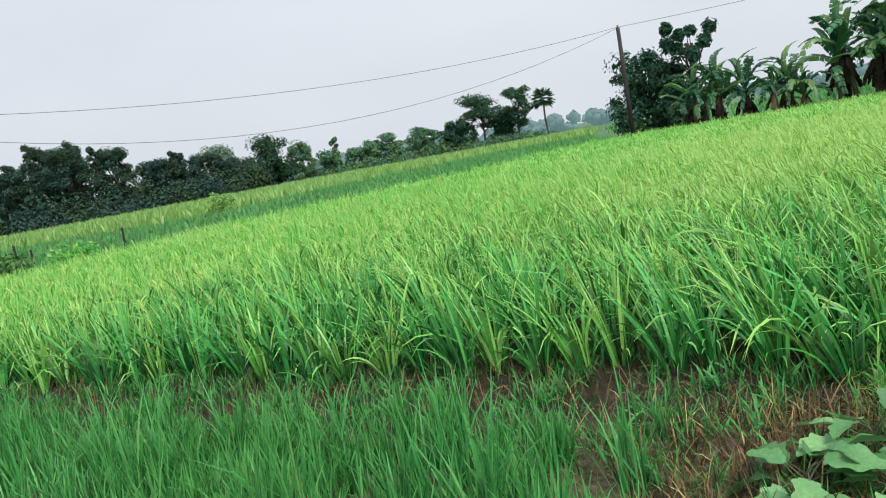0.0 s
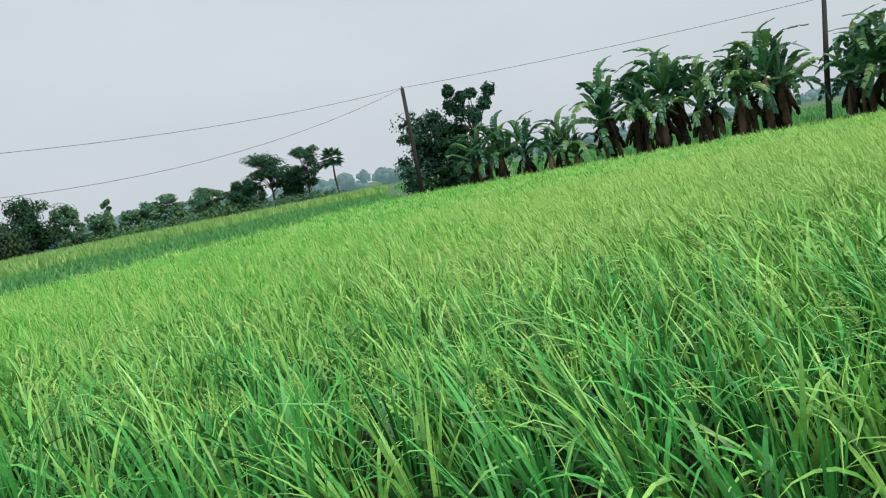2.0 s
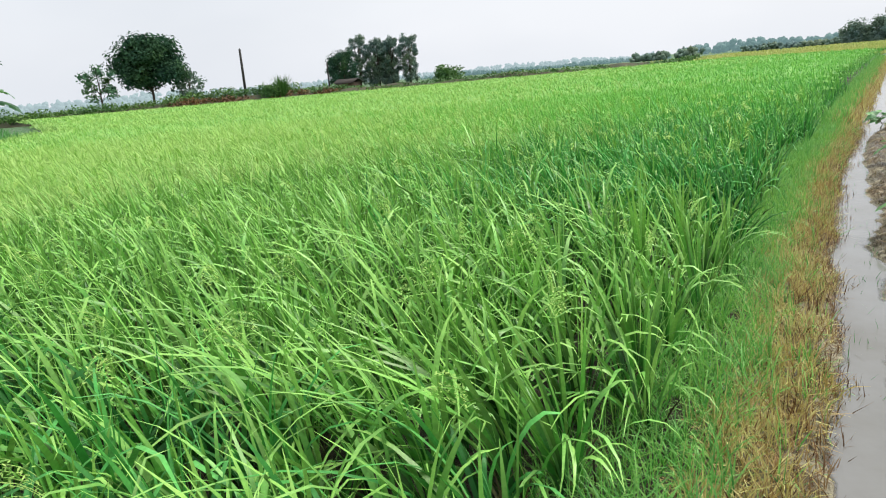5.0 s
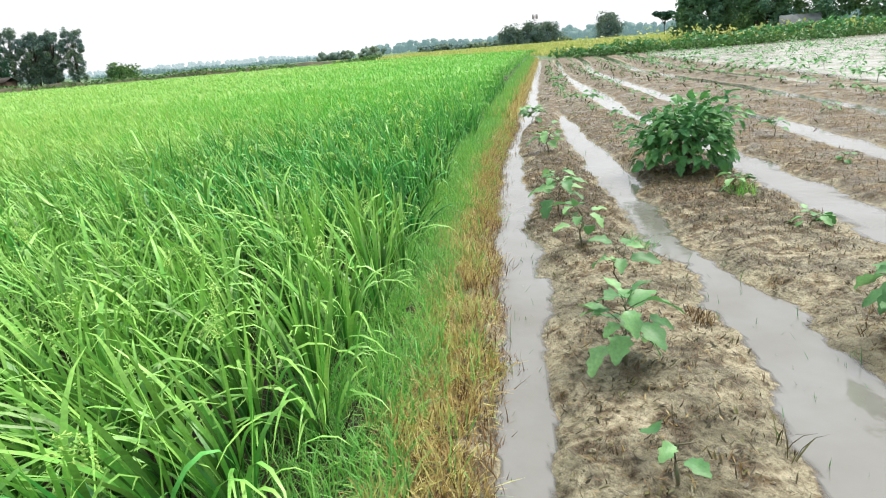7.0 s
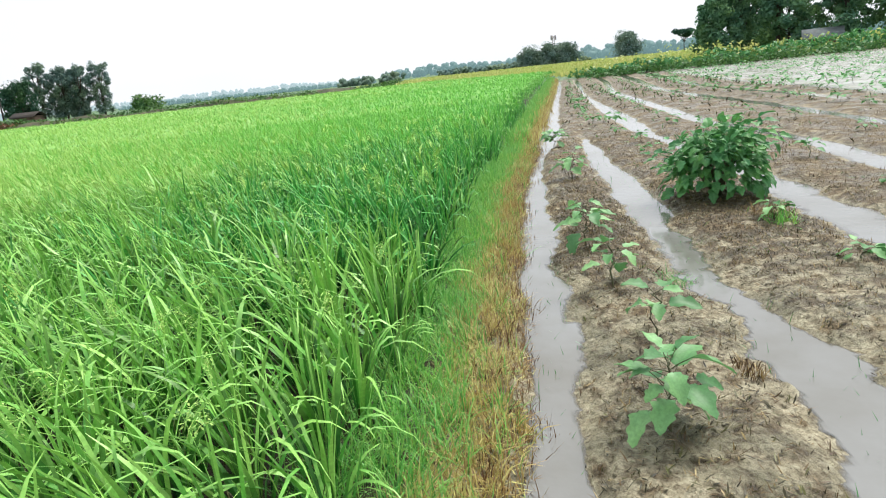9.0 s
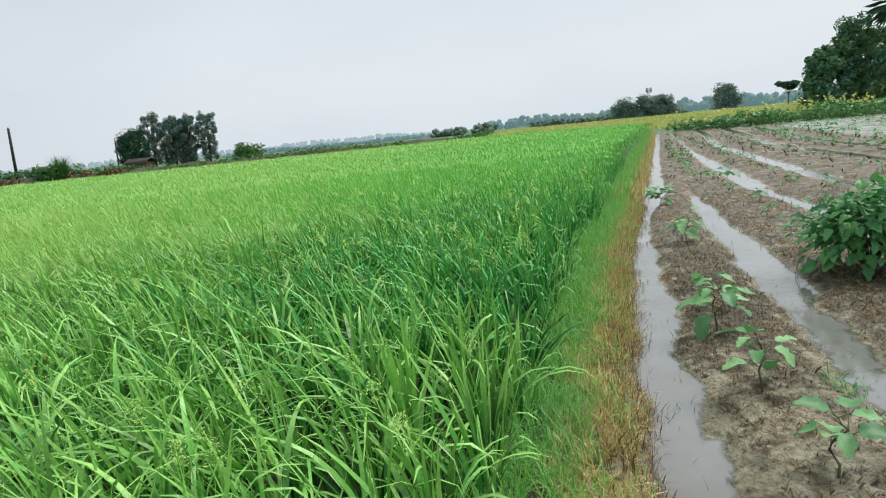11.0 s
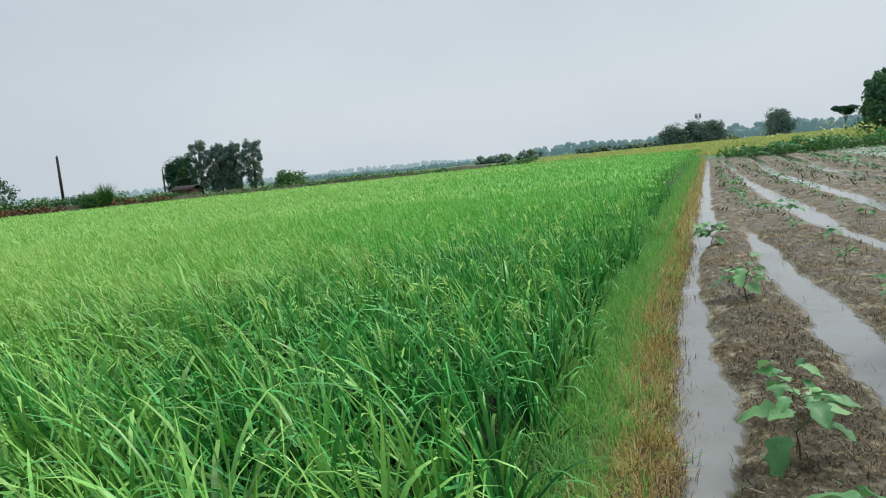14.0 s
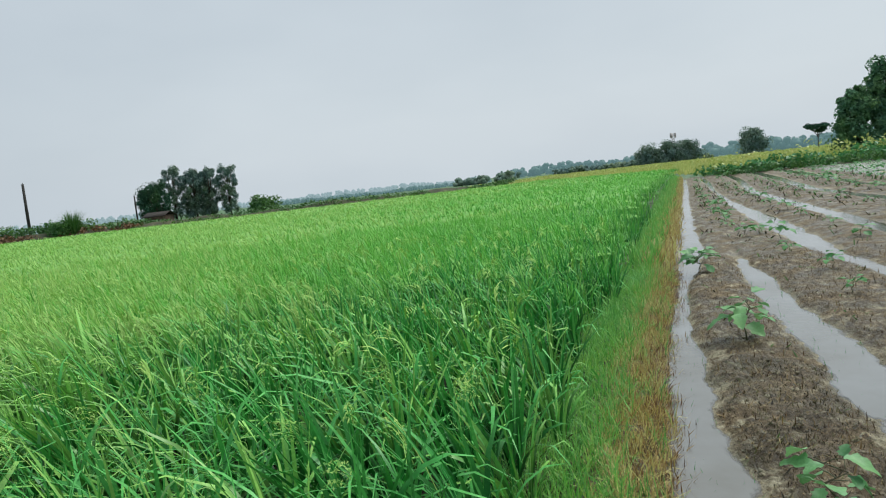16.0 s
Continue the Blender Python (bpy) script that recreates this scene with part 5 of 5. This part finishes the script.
cable((6.5, 39.2, 5.98), (-26, 23.5, 7.0), 1.3, "thin overhead cable hanging nearly straight between poles")
cable((6.5, 39.2, 5.95), (-26, 23.5, 7.1), 2.95, "slack overhead cable sagging between poles")
cable((6.5, 39.2, 5.98), (22.43, 28.52, 5.45), 0.15, "thin overhead cable above the banana plants")


# ---------------------------------------------------------------- far fields, bank, hedge
def crop_patch(name, poly, spacing, per, length, width, material, label, category):
    X, Y = hills(spacing, spacing * 0.5, poly, lambda a, b: np.ones(len(a), bool))
    n = len(X) * per
    hx, hy = np.repeat(X, per), np.repeat(Y, per)
    stuff(name, blades(hx + rng.uniform(-0.5, 0.5, n) * spacing, hy + rng.uniform(-0.5, 0.5, n) * spacing, np.zeros(n), rng.uniform(*length, n), rng.uniform(0, 6.283, n), np.abs(rng.normal(0.1, 0.1, n)),
                       np.abs(rng.normal(0.4, 0.4, n)), rng.uniform(*width, n), 2), material, label, category)


crop_patch("light_crop", [(-80, 60), (-40, 48), (-19, 44), (-14, 58), (-2, 78), (9, 84), (14, 118), (-30, 112), (-62, 84), (-95, 72)], 1.1, 7, (0.6, 1.0), (0.12, 0.19), LIGHTCROP, "pale green crop strip before the wood", "crop")
crop_patch("low_grass", [(-40, 20), (-16, 9), (-12, 15.5), (-9.5, 20.5), (-4.5, 26.7), (-1.5, 30.5), (1.4, 36), (6, 40), (9, 80), (-2, 76), (-14, 57), (-20, 43), (-40, 46)], 0.75, 6, (0.2, 0.5), (0.07, 0.12), WEED_DARK, "low dark green grass in the wet strip", "grass")
crop_patch("meadow_grass", [(7, 40), (13, 36), (19, 32), (26, 24), (31, 27), (68, 58), (60, 110), (15, 118)], 1.2, 5, (0.3, 0.7), (0.12, 0.2), WEED_DARK, "rough green meadow behind the banana plants", "grass")
crop_patch("bund_grass", [(6, 38.4), (13, 34.5), (19.5, 30.6), (24.8, 23.2), (32, 25.6), (34, 30), (27, 30), (21, 34), (14, 37), (7, 41)], 0.3, 6, (0.3, 0.8), (0.02, 0.04), WEED_DARK, "tall grass at the feet of the banana plants", "grass")
crop_patch("yellow_crop", [xy(66, -1), xy(66, -30), xy(62, -60), xy(95, -75), xy(120, -30), xy(125, 12), xy(98, 18), xy(77, 1)], 1.2, 7, (0.4, 0.62), (0.15, 0.24), YELLOW, "ripening yellow-green crop beyond the plot", "crop")

crop_patch("yellow_crop", [xy(96, -74), xy(120, -30), xy(125, 12), xy(98, 18), xy(112, 34), xy(215, 30), xy(215, -90), xy(120, -95)], 3.2, 8, (0.5, 0.75), (0.5, 0.9), YELLOW, "far ripening crop reaching to the distant woods", "crop")


def scrub(name, path, width, height, count, size, material, label, category, seed, ground_z=0.0, solid=False):
    """An uneven band of leaf clumps along a line of places."""
    r = np.random.default_rng(seed)
    pts = np.array(path, float)
    seg = np.hypot(*np.diff(pts, axis=0).T)
    total = np.concatenate([[0], np.cumsum(seg)])
    n = max(4, int(total[-1] / (width * 0.3)))
    pieces = []
    for k in range(n):
        s = total[-1] * (k + r.random()) / n
        x, y = np.interp(s, total, pts[:, 0]), np.interp(s, total, pts[:, 1])
        h = height * (0.55 + 0.45 * r.random() + 0.2 * math.sin(s * 0.13 + seed))
        pieces.append(leaf_cloud(count // n, (x + r.normal(0, width * 0.2), y + r.normal(0, width * 0.2), ground_z + h * 0.5), (width * r.uniform(0.35, 0.9), width * r.uniform(0.35, 0.9), h * 0.5), size, seed * 131 + k, 0.85 if solid else 0.35, 0.75 if solid else 0.3))
        if solid:
            ball = np.array([[math.cos(q) * math.cos(e), math.sin(q) * math.cos(e), math.sin(e)] for e in (-0.9, -0.3, 0.3, 0.9, 1.5) for q in np.arange(8) * 0.7854])
            mid = pieces[-1][0].mean(0)
            core = mid + ball * r.uniform(0.75, 1.0, (40, 1)) * np.array([width * 0.34, width * 0.34, h * 0.32])
            ring = np.array([[8 * e + q, 8 * e + (q + 1) % 8, 8 * e + 8 + (q + 1) % 8, 8 * e + 8 + q] for e in range(4) for q in range(8)])
            pieces.append((core, ring, np.zeros(40)))
    v, f, a = joined(pieces)
    v[:, 2] = np.maximum(v[:, 2], 0.0)
    return stuff(name, (v, f, a), material, label, category)


scrub("wood_undergrowth", [(-84, 98), (-70, 92), (-60, 90), (-52, 97), (-44, 104), (-38, 109)], 5.0, 6.0, 22000, 0.42, WOOD_DARK, "dense dark undergrowth and low trees of the wood", "woods", 61)
scrub("wood_undergrowth", [(-86, 94), (-70, 88.5), (-60, 87), (-51, 94), (-43, 101), (-37, 107)], 4.0, 4.2, 20000, 0.42, WOOD_DARK, "dense dark bushes at the foot of the wood", "woods", 63)
scrub("wood_undergrowth", [(-92, 106), (-74, 100), (-60, 101), (-46, 112), (-36, 116)], 5.0, 5.5, 16000, 0.6, WOOD_DARK, "dark thicket deep inside the wood", "woods", 64)
scrub("row_undergrowth", [(-32, 118), (-18, 119), (-4, 119), (6, 119)], 3.0, 2.4, 7000, 0.4, TREE_MID, "dark bushes under the far row of trees", "scrub", 62)
scrub("hedge_crop", [xy(59, -1.5), xy(59.5, -10), xy(60, -22), xy(60, -36), xy(57, -50)], 2.0, 1.4, 9000, 0.3, BUSHLEAF, "dark green row of bushy vegetables edging the plot", "crop", 11)
scrub("hedge_crop", [xy(59.4, -1.0), xy(60, -10), xy(60.5, -22), xy(60.5, -36), xy(57.5, -50)], 1.8, 1.6, 2600, 0.26, YELLOW, "yellow-green flowering tops of the bushy vegetable row", "crop", 13)
scrub("hedge_crop", [xy(56.5, -2), xy(57, -14), xy(57, -30), xy(54, -46)], 1.2, 0.7, 4000, 0.24, SHRUB, "low green vegetable row before the hedge", "crop", 12)

# the low earth bank behind the rice
bank_line = [(64, 62), (72, 47), (77, 37), (80, 27), (83, 16), (90, 4), (98, -9)]
bm = bmesh.new()
prev = None
for k in range(61):
    t = k / 60 * (len(bank_line) - 1)
    i = min(len(bank_line) - 2, int(t))
    x, y = [bank_line[i][c] * (1 - t + i) + bank_line[i + 1][c] * (t - i) for c in (0, 1)]
    nx, ny = 0.93, 0.36
    rise = 0.85 + 0.25 * math.sin(k * 0.9) * math.sin(k * 0.37)
    row = [bm.verts.new((x + nx * o, y + ny * o, z)) for o, z in ((-1.6, -0.1), (-0.7, rise * 0.6), (0.3, rise), (2.0, rise * 0.95), (4.5, -0.1))]
    if prev:
        for a in range(4):
            bm.faces.new((prev[a], row[a], row[a + 1], prev[a + 1]))
    prev = row
bank_me = bpy.data.meshes.new("earth_bank")
bm.to_mesh(bank_me)
bm.free()
bank_me.materials.append(BANKSOIL)
tagged(new("earth_bank", bank_me), "low bank of reddish earth behind the rice", "bank", kind="structure")


def spiky_bush(x, y, z, height):
    """A tuft of tall stiff reeds from one root."""
    n = 420
    root = new("reed_tuft")
    a = rng.uniform(0, 6.283, n)
    d = 0.35 * np.sqrt(rng.random(n))
    v, f, al = blades(d * np.cos(a), d * np.sin(a), np.zeros(n), height * rng.uniform(0.55, 1.1, n), a, np.abs(rng.normal(0.15, 0.3, n)), np.abs(rng.normal(0.2, 0.3, n)), rng.uniform(0.03, 0.06, n), 4)
    link_mesh("reeds", v, f, SHRUB, root, al)
    root.location = (x, y, z)
    return tagged(root, "tall spiky reed tuft on the earth bank", "reeds")


scrub("bank_scrub", [(62, 66), (72, 47.5), (75, 42)], 1.8, 1.7, 7000, 0.25, SHRUB, "green scrub on the earth bank", "scrub", 21, 0.3)
scrub("bank_scrub", [(74, 42), (77, 37.5), (79.5, 30), (80.5, 26)], 1.6, 1.2, 4500, 0.25, RUSSET, "dry russet scrub on the earth bank", "scrub", 22, 0.3)
scrub("bank_scrub", [(75, 43), (78.5, 37), (80.5, 31)], 1.6, 1.7, 4000, 0.25, SHRUB, "dark green scrub along the top of the bank", "scrub", 25, 0.4)
scrub("bank_scrub", [(79, 33), (81, 28), (82, 24)], 1.3, 1.5, 1500, 0.26, SHRUB, "green and brown shrubs on the bank", "scrub", 23, 0.5)
scrub("bank_scrub", [(80.5, 26.5), (82, 20), (88, 8), (98, -9), (118, -18)], 1.8, 1.05, 8000, 0.26, SHRUB, "green scrub row at the field's far side", "scrub", 24, 0.2)
leafy_bush("bush", (90.3, 15.3, 0.3), 1.9, 2.3, 1200, 0.3, 8, SHRUB, "round green bush on the bank", "bush")
leafy_bush("bush", (78.3, 32.6, 0.5), 1.5, 1.5, 900, 0.26, 9, SHRUB, "olive green bush on the bank", "bush")
spiky_bush(78.6, 31.6, 0.6, 2.3)
leafy_bush("bush", (-18.5, 45.2, 0.0), 0.95, 1.25, 700, 0.17, 10, LIGHTCROP, "small bright bush before the crop strip", "bush")
leafy_bush("bush", (-12.3, 16.0, 0.0), 1.1, 0.95, 900, 0.14, 12, SHRUB, "tangled weedy bush at the field corner", "bush")
leafy_bush("bush", (-12.0, 19.0, 0.0), 0.8, 0.8, 500, 0.14, 13, WEED, "low weedy bush beside fence posts", "bush")


def fence_post(x, y, height, lean):
    bm = bmesh.new()
    tube(bm, [(0, 0, -0.2), (lean * 0.5, 0, height * 0.5), (lean, 0.02, height)], [0.035, 0.032, 0.03], 7)
    me = bpy.data.meshes.new("fence_post")
    bm.to_mesh(me)
    bm.free()
    me.materials.append(POLE)
    ob = new("fence_post", me)
    ob.location = (x, y, 0)
    return tagged(ob, "short dark wooden fence post in the weeds", "fence post", "fence posts")


fence_post(-10.45, 18.9, 1.05, 0.02)
fence_post(-12.6, 17.6, 1.12, -0.08)
fence_post(-12.1, 17.4, 0.95, 0.0)


# far woods on the skyline
def woods(az0, az1, dist, height, count, size, material, label, seed):
    path = [(dist * math.cos(radians(a)), dist * math.sin(radians(a))) for a in np.linspace(az0, az1, 40)]
    r = np.random.default_rng(seed)
    pts = np.array(path)
    span = np.hypot(*np.diff(pts, axis=0).T).sum()
    n = int(span / (height * (0.6 if az1 < -100 else 0.24)))
    ball = np.array([[math.cos(q) * math.cos(e), math.sin(q) * math.cos(e), math.sin(e)] for e in (-0.9, -0.1, 0.6, 1.35) for q in np.arange(7) * 0.8976])
    ring = np.array([[7 * e + q, 7 * e + (q + 1) % 7, 7 * e + 7 + (q + 1) % 7, 7 * e + 7 + q] for e in range(3) for q in range(7)])
    pieces = []
    for k in range(n):
        at_x, at_y = [np.interp((k + r.random()) / n * 39, np.arange(40), pts[:, c]) + r.normal(0, height * 0.4) for c in (0, 1)]
        top = height * (0.62 + 0.2 * r.random() ** 3 + 0.1 * math.sin(k * 0.15 + seed) + 0.08 * math.sin(k * 0.057))
        for step in range(6):
            rad = height * r.uniform(0.13, 0.25)
            z = max(rad * 0.6, (top - rad) * (1 if step == 0 else r.uniform(0.1, 0.9)))
            mid = np.array([at_x, at_y, z]) + np.append(r.normal(0, height * 0.22, 2), 0) * (step > 0)
            pieces.append((mid + ball * r.uniform(0.5, 1.35, (28, 1)) * rad * np.array([1.1, 1.1, 0.9]), ring, np.zeros(28)))
    v, f, a = joined(pieces)
    v[:, 2] = np.maximum(v[:, 2], -0.2)
    return tagged(link_mesh("backdrop", v, f, material, along=a), label, "woods", kind="structure")


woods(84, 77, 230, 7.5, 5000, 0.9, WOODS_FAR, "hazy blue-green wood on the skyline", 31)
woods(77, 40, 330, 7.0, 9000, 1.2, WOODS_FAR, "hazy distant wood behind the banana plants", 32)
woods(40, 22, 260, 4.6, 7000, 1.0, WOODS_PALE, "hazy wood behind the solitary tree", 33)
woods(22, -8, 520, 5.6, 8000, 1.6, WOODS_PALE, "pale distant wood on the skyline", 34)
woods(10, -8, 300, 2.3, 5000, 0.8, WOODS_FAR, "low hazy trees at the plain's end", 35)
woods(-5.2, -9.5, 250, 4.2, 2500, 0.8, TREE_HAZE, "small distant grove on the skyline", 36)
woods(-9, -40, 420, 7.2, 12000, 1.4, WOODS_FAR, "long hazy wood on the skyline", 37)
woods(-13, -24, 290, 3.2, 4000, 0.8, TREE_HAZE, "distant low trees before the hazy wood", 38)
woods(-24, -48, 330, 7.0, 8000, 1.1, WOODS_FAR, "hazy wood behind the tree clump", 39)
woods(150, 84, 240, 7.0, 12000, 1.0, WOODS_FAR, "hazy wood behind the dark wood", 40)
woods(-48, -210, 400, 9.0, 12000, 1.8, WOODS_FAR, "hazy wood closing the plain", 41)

# mast, huts
mast = new("radio_mast")
bm = bmesh.new()
for a in range(3):
    c, s = math.cos(2.094 * a), math.sin(2.094 * a)
    tube(bm, [(c * 0.9, s * 0.9, 0), (c * 0.35, s * 0.35, 9.4)], [0.1, 0.07], 5)
for k in range(8):
    q = 0.9 - 0.55 * k / 8
    for a in range(3):
        tube(bm, [(q * math.cos(2.094 * a), q * math.sin(2.094 * a), 9.4 * k / 8), (q * math.cos(2.094 * a + 2.094), q * math.sin(2.094 * a + 2.094), 9.4 * (k + 1) / 8)], [0.05, 0.05], 4)
part("lattice", bm, STEEL, mast)
for a in range(3):
    bm = bmesh.new()
    box(bm, (0.8 * math.cos(2.094 * a), 0.8 * math.sin(2.094 * a), 8.7), (0.5, 0.5, 1.5), 2.094 * a)
    part("antenna", bm, STEEL, mast, "pale panel antenna")
mast.location = (238, -93.1, 0)
tagged(mast, "distant lattice radio mast above the trees", "radio mast")


def hut(x, y, turn, length, depth, wall, ridge, roof_material, label):
    root = new("hut")
    bm = bmesh.new()
    for cx_, cy_, sx, sy in ((0, depth / 2, length, 0.15), (0, -depth / 2, length, 0.15), (length / 2 - 0.08, 0, 0.15, depth - 0.16), (-length / 2 + 0.08, 0, 0.15, depth - 0.16)):
        box(bm, (cx_, cy_, wall / 2), (sx, sy, wall))
    part("wall", bm, CLAYWALL, root)
    bm = bmesh.new()
    o = 0.4
    for side in (-1, 1):
        a = [(-length / 2 - o, side * (depth / 2 + o), wall - 0.15), (length / 2 + o, side * (depth / 2 + o), wall - 0.15), (length / 2 + o, 0, ridge), (-length / 2 - o, 0, ridge)]
        lower = [bm.verts.new(p) for p in a]
        upper = [bm.verts.new((p[0], p[1], p[2] + 0.06)) for p in a]
        bm.faces.new(lower), bm.faces.new(list(reversed(upper)))
        for i in range(4):
            bm.faces.new((lower[i], upper[i], upper[(i + 1) % 4], lower[(i + 1) % 4]))
    part("roof", bm, roof_material, root)
    root.location, root.rotation_euler = (x, y, 0), (0, 0, turn)
    return tagged(root, label, "hut")


hut(116.9, 34.8, 1.2, 3.2, 2.4, 1.5, 2.0, THATCH, "small dark thatched hut before a grove")
hut(66.6, -52.1, 0.9, 3.0, 2.4, 1.1, 1.9, TIN, "low hut with a pale tin roof under trees")
